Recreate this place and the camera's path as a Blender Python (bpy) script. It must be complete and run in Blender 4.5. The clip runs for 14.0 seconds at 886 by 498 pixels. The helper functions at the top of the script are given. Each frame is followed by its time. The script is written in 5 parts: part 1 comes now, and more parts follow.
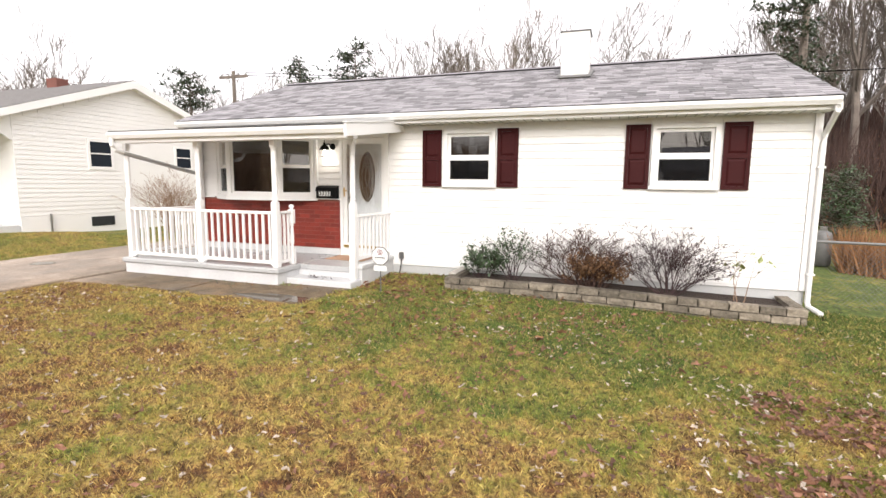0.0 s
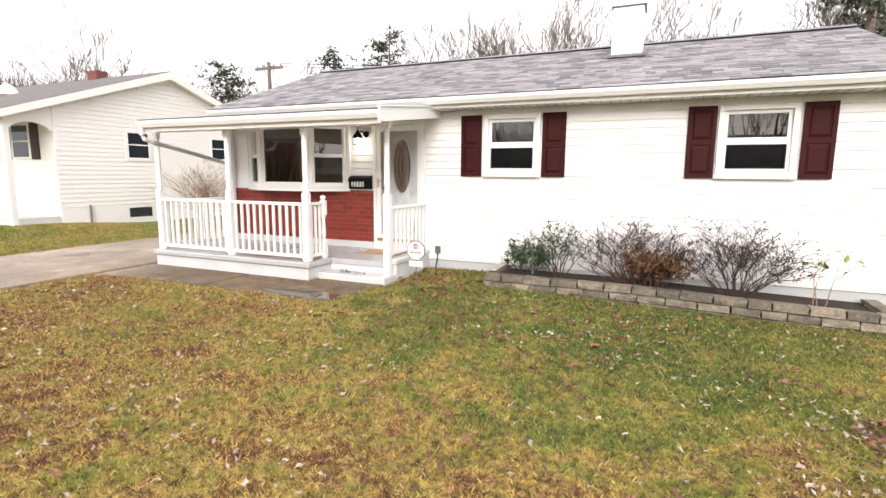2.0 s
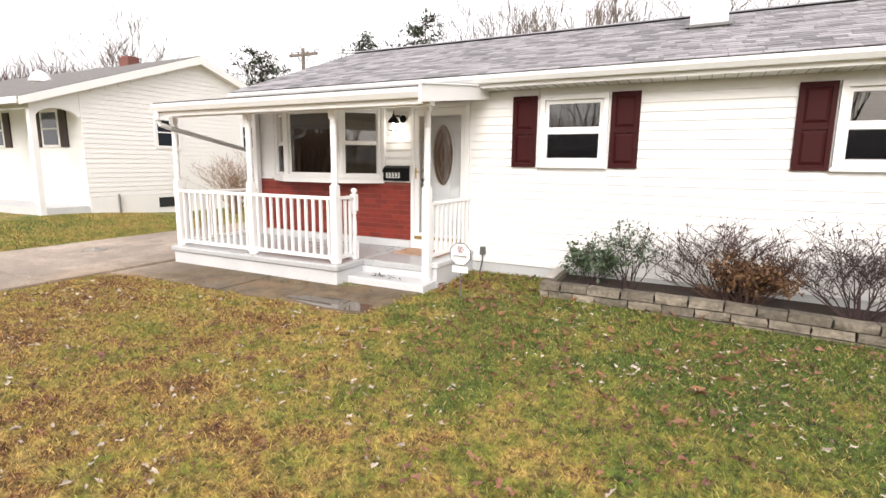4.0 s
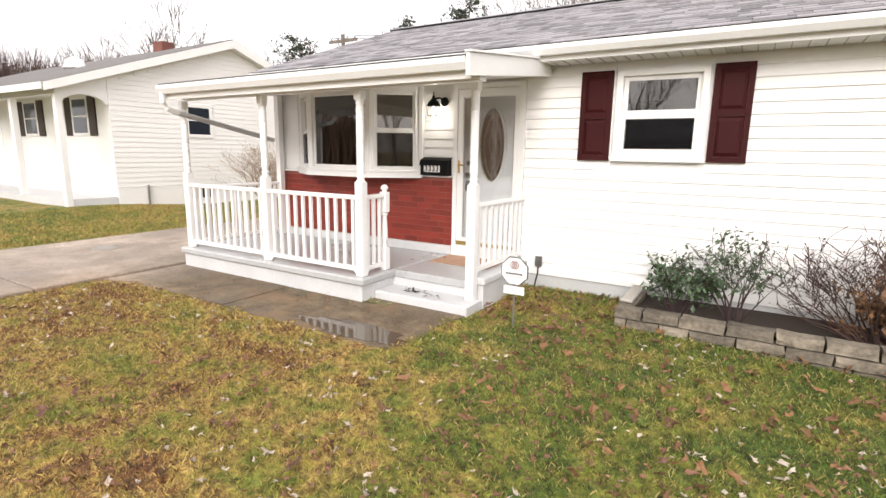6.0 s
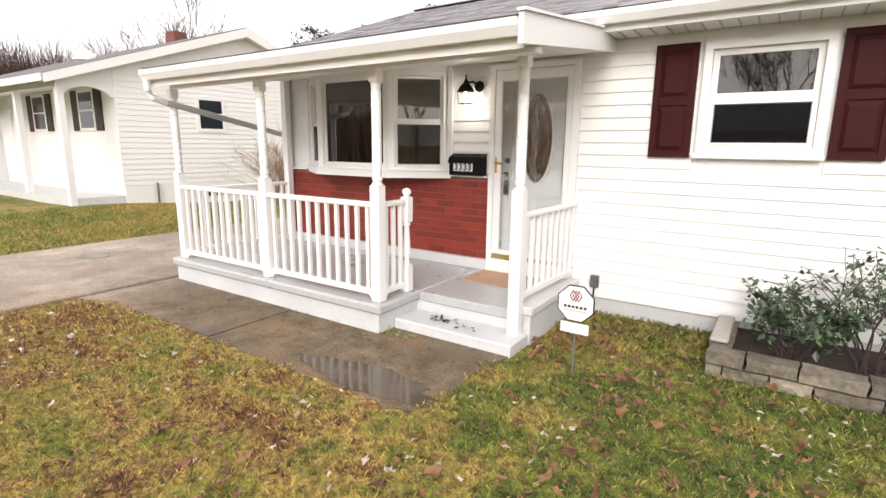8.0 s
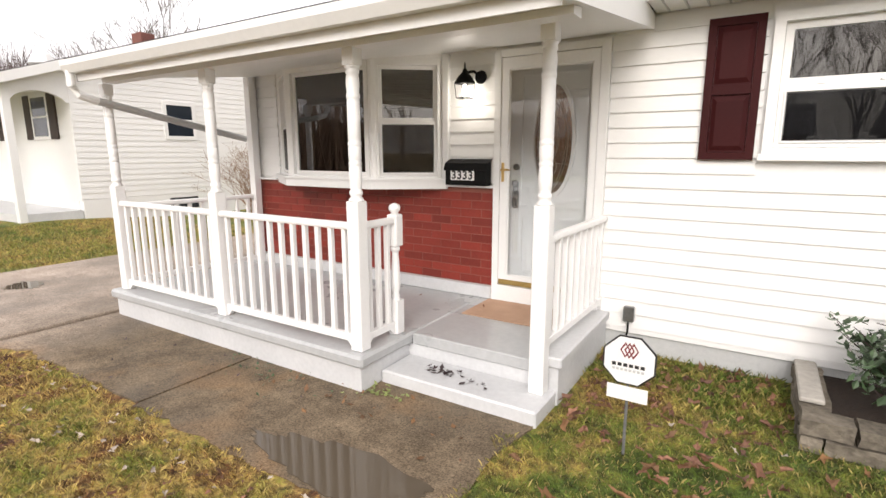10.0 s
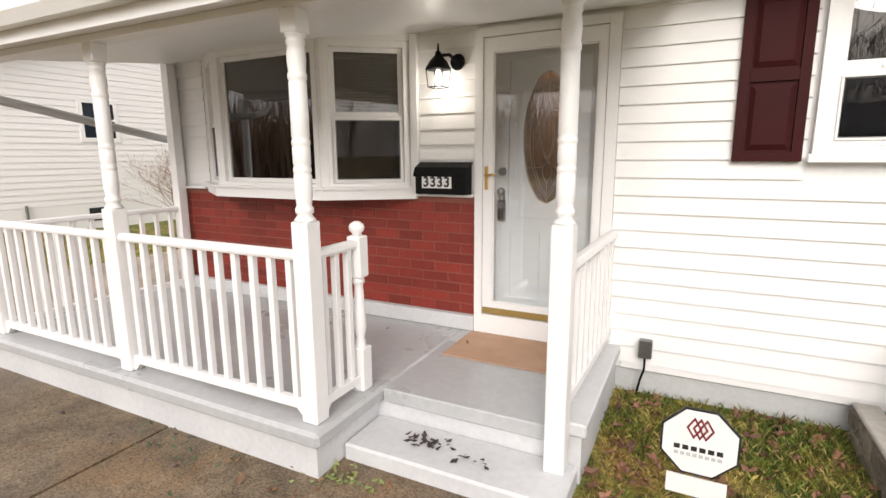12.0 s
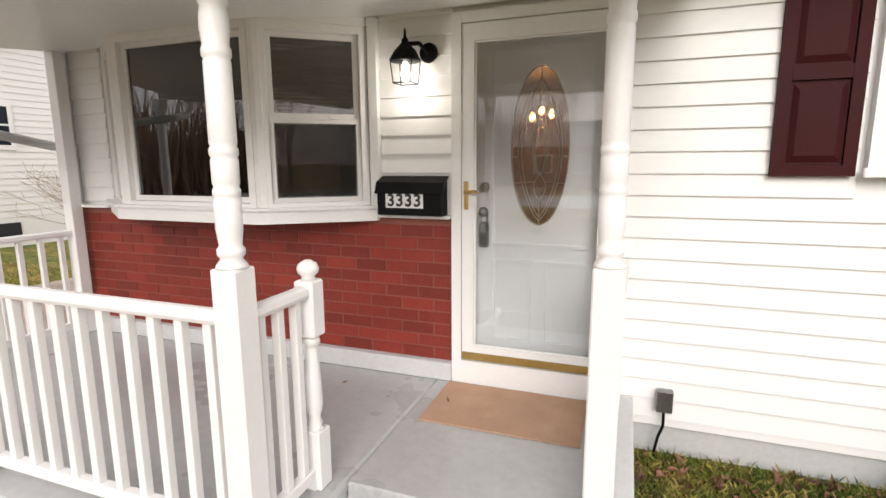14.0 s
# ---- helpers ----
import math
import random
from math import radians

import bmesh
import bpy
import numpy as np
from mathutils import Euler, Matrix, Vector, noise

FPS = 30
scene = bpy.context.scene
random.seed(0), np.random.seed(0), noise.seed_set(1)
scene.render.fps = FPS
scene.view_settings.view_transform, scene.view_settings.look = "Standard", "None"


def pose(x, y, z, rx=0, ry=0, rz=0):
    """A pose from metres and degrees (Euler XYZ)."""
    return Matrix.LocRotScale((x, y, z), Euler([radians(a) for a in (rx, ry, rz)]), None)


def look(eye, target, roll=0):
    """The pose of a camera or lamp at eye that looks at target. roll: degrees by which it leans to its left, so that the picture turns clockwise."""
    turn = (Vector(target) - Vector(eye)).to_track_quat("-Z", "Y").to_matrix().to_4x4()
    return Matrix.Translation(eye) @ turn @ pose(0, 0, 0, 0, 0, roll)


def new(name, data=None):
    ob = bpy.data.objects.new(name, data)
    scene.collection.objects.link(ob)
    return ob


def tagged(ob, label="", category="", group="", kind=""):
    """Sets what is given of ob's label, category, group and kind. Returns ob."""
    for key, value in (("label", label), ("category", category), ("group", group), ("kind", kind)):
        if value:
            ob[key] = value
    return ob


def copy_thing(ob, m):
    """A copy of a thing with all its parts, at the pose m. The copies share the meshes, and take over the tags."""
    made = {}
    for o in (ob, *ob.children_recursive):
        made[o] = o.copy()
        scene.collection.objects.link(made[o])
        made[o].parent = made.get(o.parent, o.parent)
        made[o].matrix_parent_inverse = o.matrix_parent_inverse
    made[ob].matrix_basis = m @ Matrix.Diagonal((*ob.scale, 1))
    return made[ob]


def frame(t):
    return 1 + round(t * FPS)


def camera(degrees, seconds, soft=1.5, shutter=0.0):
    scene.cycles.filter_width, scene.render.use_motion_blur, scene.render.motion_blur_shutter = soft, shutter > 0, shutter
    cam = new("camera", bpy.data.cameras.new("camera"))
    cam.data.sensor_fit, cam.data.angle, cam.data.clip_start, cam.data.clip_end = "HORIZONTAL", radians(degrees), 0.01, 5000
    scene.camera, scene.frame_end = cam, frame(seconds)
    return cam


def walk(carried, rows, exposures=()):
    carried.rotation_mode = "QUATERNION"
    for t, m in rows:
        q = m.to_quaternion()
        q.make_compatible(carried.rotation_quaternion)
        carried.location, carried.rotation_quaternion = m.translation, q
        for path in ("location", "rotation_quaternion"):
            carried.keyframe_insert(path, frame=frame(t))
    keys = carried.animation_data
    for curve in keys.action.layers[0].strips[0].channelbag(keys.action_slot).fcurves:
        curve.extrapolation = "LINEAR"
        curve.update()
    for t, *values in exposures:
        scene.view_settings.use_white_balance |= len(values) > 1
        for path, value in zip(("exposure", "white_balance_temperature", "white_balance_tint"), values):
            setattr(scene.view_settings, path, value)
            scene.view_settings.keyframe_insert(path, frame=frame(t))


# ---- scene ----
cam = camera(82.3, 14.0)
PATH = [
    (0, (3.004, 0.729, 1.540), (2.345, 2.600, 1.284), 0.55),
    (0.5, (2.993, 0.769, 1.562), (2.311, 2.630, 1.297), 0.51),
    (1, (2.935, 0.882, 1.543), (2.223, 2.731, 1.272), 0.50),
    (1.5, (2.818, 0.999, 1.540), (2.083, 2.837, 1.257), 0.45),
    (2, (2.733, 1.181, 1.510), (1.957, 3.001, 1.220), 0.42),
    (2.5, (2.599, 1.371, 1.504), (1.791, 3.176, 1.203), 0.52),
    (3, (2.432, 1.563, 1.525), (1.605, 3.356, 1.207), 0.54),
    (5.5, (1.726, 2.800, 1.520), (0.733, 4.500, 1.165), 0.79),
    (6, (1.526, 3.046, 1.544), (0.509, 4.728, 1.171), 0.86),
    (6.5, (1.354, 3.244, 1.551), (0.319, 4.912, 1.168), 1.08),
    (7, (1.198, 3.468, 1.558), (0.138, 5.118, 1.167), 0.95),
    (7.5, (1.033, 3.704, 1.556), (-0.049, 5.339, 1.162), 0.76),
    (8, (0.864, 3.890, 1.559), (-0.220, 5.523, 1.162), 0.62),
    (10.5, (0.108, 4.832, 1.534), (-0.914, 6.512, 1.169), -0.38),
    (11, (-0.052, 4.988, 1.550), (-1.026, 6.696, 1.183), -0.34),
    (11.5, (-0.194, 5.127, 1.530), (-1.115, 6.866, 1.173), -0.26),
    (12, (-0.301, 5.285, 1.533), (-1.181, 7.044, 1.170), -0.34),
    (12.5, (-0.408, 5.409, 1.547), (-1.235, 7.192, 1.177), -0.49),
    (13, (-0.566, 5.552, 1.552), (-1.318, 7.369, 1.185), -0.41),
    (13.5, (-0.681, 5.700, 1.557), (-1.382, 7.539, 1.201), -0.47),
    (14, (-0.760, 5.844, 1.555), (-1.433, 7.698, 1.223), -0.30),
]
EXPOSURES = [(0, 1.08), (5.5, 1.05), (8, 0.97), (10.5, 0.83), (14, 0.74)]
walk(cam, [(t, look(eye, target, roll)) for t, eye, target, roll in PATH], EXPOSURES)

# ---- world, sun, exposure ----
world = bpy.data.worlds.new("overcast_world")
scene.world = world
world.use_nodes = True
wn, wl = world.node_tree.nodes, world.node_tree.links
for n in list(wn):
    wn.remove(n)
w_out = wn.new("ShaderNodeOutputWorld")
w_bg = wn.new("ShaderNodeBackground")
w_sky = wn.new("ShaderNodeTexSky")
w_sky.sky_type, w_sky.sun_disc = "NISHITA", False
w_sky.sun_elevation, w_sky.sun_rotation = radians(27), radians(162)
w_sky.dust_density, w_sky.air_density = 4.0, 1.0
w_mix = wn.new("ShaderNodeMix")
w_mix.data_type = "RGBA"
w_mix.inputs[0].default_value = 0.88
w_mix.inputs[7].default_value = (9.1, 8.6, 8.6, 1)
wl.new(w_sky.outputs[0], w_mix.inputs[6])
wl.new(w_mix.outputs[2], w_bg.inputs[0])
w_bg.inputs[1].default_value = 0.1
wl.new(w_bg.outputs[0], w_out.inputs[0])

sun_data = bpy.data.lights.new("sun", "SUN")
sun_data.energy, sun_data.angle, sun_data.color = 1.5, radians(35), (1.0, 0.95, 0.91)
sun = new("sun", sun_data)
sun.matrix_world = look((5.5, -17, 9.5), (0, 0, 0))


# ---- materials ----
def nodes_of(m):
    m.use_nodes = True
    t = m.node_tree
    return t, t.nodes["Principled BSDF"]


def coords(t, scale=(1, 1, 1), space="Object"):
    c = t.nodes.new("ShaderNodeTexCoord")
    p = t.nodes.new("ShaderNodeMapping")
    p.inputs["Scale"].default_value = scale
    if space == "World":
        g = t.nodes.new("ShaderNodeNewGeometry")
        t.links.new(g.outputs["Position"], p.inputs[0])
    else:
        t.links.new(c.outputs[space], p.inputs[0])
    return p.outputs[0]


def noise_node(t, vec, scale, detail=4, rough=0.6):
    n = t.nodes.new("ShaderNodeTexNoise")
    n.inputs["Scale"].default_value, n.inputs["Detail"].default_value = scale, detail
    n.inputs["Roughness"].default_value = rough
    t.links.new(vec, n.inputs["Vector"])
    return n.outputs["Fac"]


def ramp(t, fac, stops):
    r = t.nodes.new("ShaderNodeValToRGB")
    e = r.color_ramp.elements
    while len(e) < len(stops):
        e.new(0.5)
    for k, (pos, col) in enumerate(stops):
        e[k].position = pos
        e[k].color = (*col, 1) if len(col) == 3 else col
    t.links.new(fac, r.inputs[0])
    return r.outputs[0]


def mixc(t, fac, a, b, mode="MIX"):
    m = t.nodes.new("ShaderNodeMix")
    m.data_type, m.blend_type = "RGBA", mode
    for value, sock in ((fac, m.inputs[0]), (a, m.inputs[6]), (b, m.inputs[7])):
        if isinstance(value, (int, float)):
            sock.default_value = value
        elif isinstance(value, tuple):
            sock.default_value = (*value, 1)
        else:
            t.links.new(value, sock)
    return m.outputs[2]


def math_node(t, op, a, b=0.0, clamp=False):
    m = t.nodes.new("ShaderNodeMath")
    m.operation, m.use_clamp = op, clamp
    for value, sock in ((a, m.inputs[0]), (b, m.inputs[1])):
        if isinstance(value, (int, float)):
            sock.default_value = value
        else:
            t.links.new(value, sock)
    return m.outputs[0]


def bump(t, bsdf, height, strength=0.3, distance=0.01):
    b = t.nodes.new("ShaderNodeBump")
    b.inputs["Strength"].default_value, b.inputs["Distance"].default_value = strength, distance
    t.links.new(height, b.inputs["Height"])
    t.links.new(b.outputs[0], bsdf.inputs["Normal"])


def material(name, dark, light, rough=0.6, grain=60.0, stain=1.3, relief=0.15, depth=0.004, metal=0.0, random_amount=0.0, island=False, rough_var=0.12, stretch=(1, 1, 1), space="World"):
    """A surface with fine grain, broad stains, relief and uneven gloss."""
    m = bpy.data.materials.new(name)
    t, b = nodes_of(m)
    v = coords(t, stretch, space)
    fine, broad = noise_node(t, v, grain, 5), noise_node(t, v, stain, 4)
    both = math_node(t, "ADD", math_node(t, "MULTIPLY", fine, 0.45), math_node(t, "MULTIPLY", broad, 0.55))
    col = ramp(t, both, [(0.3, dark), (0.7, light)])
    if random_amount:
        if island:
            r = t.nodes.new("ShaderNodeNewGeometry").outputs["Random Per Island"]
        else:
            r = t.nodes.new("ShaderNodeObjectInfo").outputs["Random"]
        lo, hi = 1 - random_amount, 1 + random_amount
        g = ramp(t, r, [(0, (lo, lo, lo)), (1, (min(hi, 1.9), min(hi, 1.9), min(hi, 1.9)))])
        col = mixc(t, 1.0, col, g, "MULTIPLY")
    t.links.new(col, b.inputs["Base Color"])
    rr = math_node(t, "ADD", math_node(t, "MULTIPLY", broad, 2 * rough_var), rough - rough_var)
    t.links.new(rr, b.inputs["Roughness"])
    b.inputs["Metallic"].default_value = metal
    if relief:
        bump(t, b, fine, relief, depth)
    return m


M = {}
M["siding"] = material("white_vinyl_siding", (0.76, 0.755, 0.74), (0.82, 0.815, 0.8), 0.5, 40, 0.7, 0.08, 0.002, stretch=(0.3, 1, 1))
M["trim"] = material("white_painted_trim", (0.77, 0.77, 0.76), (0.84, 0.835, 0.825), 0.42, 50, 1.1, 0.06, 0.002)
M["rail"] = material("white_painted_wood", (0.78, 0.775, 0.765), (0.85, 0.845, 0.835), 0.45, 70, 2.0, 0.12, 0.002)
M["gutter"] = material("white_aluminium_gutter", (0.74, 0.74, 0.73), (0.82, 0.82, 0.81), 0.38, 25, 0.9, 0.03, 0.002)
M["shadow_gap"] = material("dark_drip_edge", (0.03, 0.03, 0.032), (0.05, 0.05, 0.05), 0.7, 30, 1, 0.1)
M["shutter"] = material("burgundy_plastic", (0.03, 0.0042, 0.0048), (0.048, 0.008, 0.0085), 0.6, 60, 1.5, 0.08, 0.002)
M["brick"] = material("painted_red_brick", (0.165, 0.017, 0.01), (0.255, 0.032, 0.019), 0.5, 45, 2.2, 0.5, 0.004, random_amount=0.22)
M["mortar"] = material("red_tinted_mortar", (0.2, 0.06, 0.042), (0.3, 0.11, 0.08), 0.8, 120, 3, 0.4, 0.003)
M["foundation"] = material("grey_painted_foundation", (0.42, 0.43, 0.43), (0.55, 0.55, 0.54), 0.75, 35, 1.3, 0.4, 0.006)
M["porch_side"] = material("light_grey_painted_concrete", (0.5, 0.505, 0.515), (0.64, 0.645, 0.65), 0.55, 30, 1.6, 0.3, 0.005)
M["porch_floor"] = material("grey_floor_paint", (0.36, 0.37, 0.375), (0.5, 0.505, 0.505), 0.3, 22, 1.1, 0.12, 0.003, rough_var=0.14)
M["soffit"] = material("white_soffit_panel", (0.74, 0.735, 0.71), (0.81, 0.805, 0.785), 0.4, 20, 1.2, 0.04, 0.002)
M["black_metal"] = material("black_painted_metal", (0.003, 0.003, 0.0033), (0.007, 0.007, 0.0075), 0.5, 80, 3, 0.08, 0.001)
M["brass"] = material("polished_brass", (0.55, 0.36, 0.12), (0.72, 0.5, 0.2), 0.28, 60, 4, 0.05, 0.001, metal=1.0)
M["bronze_sill"] = material("gold_anodised_sill", (0.42, 0.3, 0.1), (0.55, 0.4, 0.15), 0.35, 60, 4, 0.05, 0.001, metal=0.8)
M["steel"] = material("grey_lock_metal", (0.22, 0.22, 0.22), (0.36, 0.36, 0.35), 0.35, 60, 4, 0.05, 0.001, metal=0.9)
M["galvanised"] = material("galvanised_steel", (0.13, 0.13, 0.13), (0.22, 0.22, 0.215), 0.6, 60, 4, 0.1, 0.001, metal=0.4)
M["door"] = material("white_steel_door", (0.79, 0.81, 0.825), (0.84, 0.86, 0.87), 0.4, 40, 1.0, 0.04, 0.002)
M["mat"] = material("tan_woven_doormat", (0.36, 0.22, 0.145), (0.5, 0.325, 0.22), 0.95, 140, 6, 0.7, 0.004)
M["shingle"] = material("grey_asphalt_shingle", (0.16, 0.155, 0.165), (0.3, 0.29, 0.305), 0.9, 90, 2.5, 0.6, 0.004, random_amount=0.42)
M["shingle_far"] = material("grey_asphalt_shingle_joined", (0.16, 0.155, 0.165), (0.3, 0.29, 0.305), 0.9, 90, 2.5, 0.6, 0.004, random_amount=0.42, island=True)
M["old_shingle"] = material("weathered_grey_shingle", (0.11, 0.105, 0.1), (0.2, 0.19, 0.185), 0.95, 40, 2.5, 0.8, 0.01, stretch=(1, 3, 3))
M["chimney"] = material("white_painted_masonry", (0.7, 0.695, 0.68), (0.8, 0.79, 0.775), 0.7, 30, 2.0, 0.4, 0.006)
M["stone"] = material("buff_grey_retaining_block", (0.07, 0.058, 0.042), (0.33, 0.285, 0.22), 0.92, 26, 5.0, 1.0, 0.016, random_amount=0.38)
M["soil"] = material("dark_mulch_soil", (0.018, 0.012, 0.009), (0.06, 0.038, 0.026), 0.95, 60, 3, 1.0, 0.02)
M["timber"] = material("weathered_timber", (0.3, 0.28, 0.25), (0.5, 0.47, 0.42), 0.85, 30, 3, 0.5, 0.004)
M["bark"] = material("grey_brown_bark", (0.08, 0.065, 0.055), (0.19, 0.162, 0.14), 0.95, 18, 2, 0.9, 0.02, random_amount=0.3)
M["twig"] = material("reddish_brown_twig", (0.035, 0.018, 0.014), (0.085, 0.048, 0.038), 0.9, 60, 4, 0.3, 0.003)
M["dark_twig"] = material("dark_purple_twig", (0.03, 0.018, 0.018), (0.075, 0.045, 0.045), 0.9, 60, 4, 0.3, 0.003)
M["tan_twig"] = material("tan_dry_stem", (0.18, 0.115, 0.075), (0.32, 0.22, 0.155), 0.9, 60, 4, 0.3, 0.003)
M["leaf_green"] = material("dark_evergreen_leaf", (0.025, 0.05, 0.022), (0.075, 0.12, 0.05), 0.45, 30, 4, 0.1, 0.002, random_amount=0.45, island=True)
M["leaf_light"] = material("yellow_green_leaf", (0.16, 0.2, 0.05), (0.3, 0.33, 0.12), 0.5, 30, 4, 0.1, 0.002, random_amount=0.3, island=True)
M["leaf_rust"] = material("rust_orange_leaf", (0.1, 0.046, 0.02), (0.22, 0.115, 0.048), 0.7, 30, 4, 0.1, 0.002, random_amount=0.45, island=True)
M["leaf_purple"] = material("dull_purple_leaf", (0.03, 0.02, 0.024), (0.085, 0.05, 0.05), 0.6, 30, 4, 0.1, 0.002, random_amount=0.4, island=True)
M["leaf_pale"] = material("pale_dry_leaf", (0.3, 0.245, 0.19), (0.52, 0.45, 0.38), 0.8, 40, 5, 0.1, 0.002, random_amount=0.25, island=True)
M["leaf_brown"] = material("brown_red_dry_leaf", (0.1, 0.04, 0.024), (0.25, 0.125, 0.075), 0.7, 40, 5, 0.1, 0.002, random_amount=0.5, island=True)
M["needle"] = material("pine_needle", (0.03, 0.045, 0.03), (0.085, 0.11, 0.07), 0.7, 20, 2, 0.2, 0.004, random_amount=0.4, island=True)
M["white_plastic"] = material("white_sheet_plastic", (0.76, 0.76, 0.75), (0.82, 0.82, 0.81), 0.35, 30, 2, 0.03, 0.001)
M["sign_red"] = material("dark_red_print", (0.14, 0.016, 0.022), (0.18, 0.022, 0.03), 0.4, 60, 3, 0)
M["sign_black"] = material("black_print", (0.015, 0.015, 0.016), (0.025, 0.025, 0.026), 0.4, 60, 3, 0)
M["orange"] = material("orange_painted_door", (0.62, 0.17, 0.03), (0.72, 0.23, 0.05), 0.5, 30, 2, 0.1, 0.002)
M["teal_dark"] = material("dark_shutter_paint", (0.02, 0.03, 0.04), (0.035, 0.045, 0.055), 0.5, 30, 2, 0.05, 0.001)
M["brown_shutter"] = material("dark_brown_shutter_paint", (0.028, 0.018, 0.015), (0.05, 0.033, 0.027), 0.6, 30, 2, 0.05, 0.001)
M["red_brick_far"] = material("red_chimney_brick", (0.12, 0.045, 0.036), (0.21, 0.085, 0.066), 0.85, 25, 3, 0.5, 0.006)
# beige room walls, darkened in the base colour to stand for unlit rooms
M["room"] = material("beige_room_darkened_unlit", (0.1, 0.08, 0.062), (0.15, 0.12, 0.095), 0.8, 20, 1, 0.1, 0.002)
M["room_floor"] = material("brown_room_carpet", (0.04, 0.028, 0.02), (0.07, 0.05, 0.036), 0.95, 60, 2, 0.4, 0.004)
M["blind"] = material("grey_green_blind_slat", (0.14, 0.14, 0.11), (0.2, 0.2, 0.16), 0.6, 30, 2, 0.05, 0.001)
M["dark_gap"] = material("dark_vent_interior", (0.012, 0.014, 0.016), (0.025, 0.028, 0.03), 0.8, 30, 2, 0.1, 0.002)
M["came"] = material("lead_came", (0.3, 0.28, 0.24), (0.45, 0.42, 0.36), 0.35, 60, 4, 0.05, 0.001, metal=0.8)
M["reed"] = material("tan_orange_dry_grass", (0.16, 0.07, 0.03), (0.34, 0.18, 0.085), 0.95, 30, 2, 0.2, 0.003, random_amount=0.4, island=True)


def glass_material(name, tint=(0.9, 0.92, 0.92), rough=0.01, wavy=0.0, coat=1.3):
    """Window glass: clear, with a mirror coat that follows Fresnel."""
    m = bpy.data.materials.new(name)
    m.use_nodes = True
    t = m.node_tree
    for n in list(t.nodes):
        t.nodes.remove(n)
    out = t.nodes.new("ShaderNodeOutputMaterial")
    tr, gl = t.nodes.new("ShaderNodeBsdfTransparent"), t.nodes.new("ShaderNodeBsdfGlossy")
    fr, mx = t.nodes.new("ShaderNodeFresnel"), t.nodes.new("ShaderNodeMixShader")
    tr.inputs[0].default_value = (*tint, 1)
    gl.inputs["Roughness"].default_value = rough
    fr.inputs[0].default_value = 1.55
    v = coords(t, (1, 1, 1), "World")
    b = t.nodes.new("ShaderNodeBump")
    b.inputs["Strength"].default_value, b.inputs["Distance"].default_value = 0.12 + wavy, 0.004
    t.links.new(noise_node(t, v, 1.5 + 20 * wavy, 2), b.inputs["Height"])
    t.links.new(b.outputs[0], gl.inputs["Normal"])
    two = math_node(t, "MULTIPLY", fr.outputs[0], coat, True)
    t.links.new(two, mx.inputs[0])
    t.links.new(tr.outputs[0], mx.inputs[1])
    t.links.new(gl.outputs[0], mx.inputs[2])
    t.links.new(mx.outputs[0], out.inputs[0])
    return m


M["glass"] = glass_material("window_glass", (0.46, 0.465, 0.45), coat=2.9)
M["storm_glass"] = glass_material("clear_storm_glass", (0.97, 0.975, 0.975), coat=2.1)
M["oval_glass"] = glass_material("bronze_leaded_glass", (0.74, 0.62, 0.5), 0.22, 0.5, 2.6)


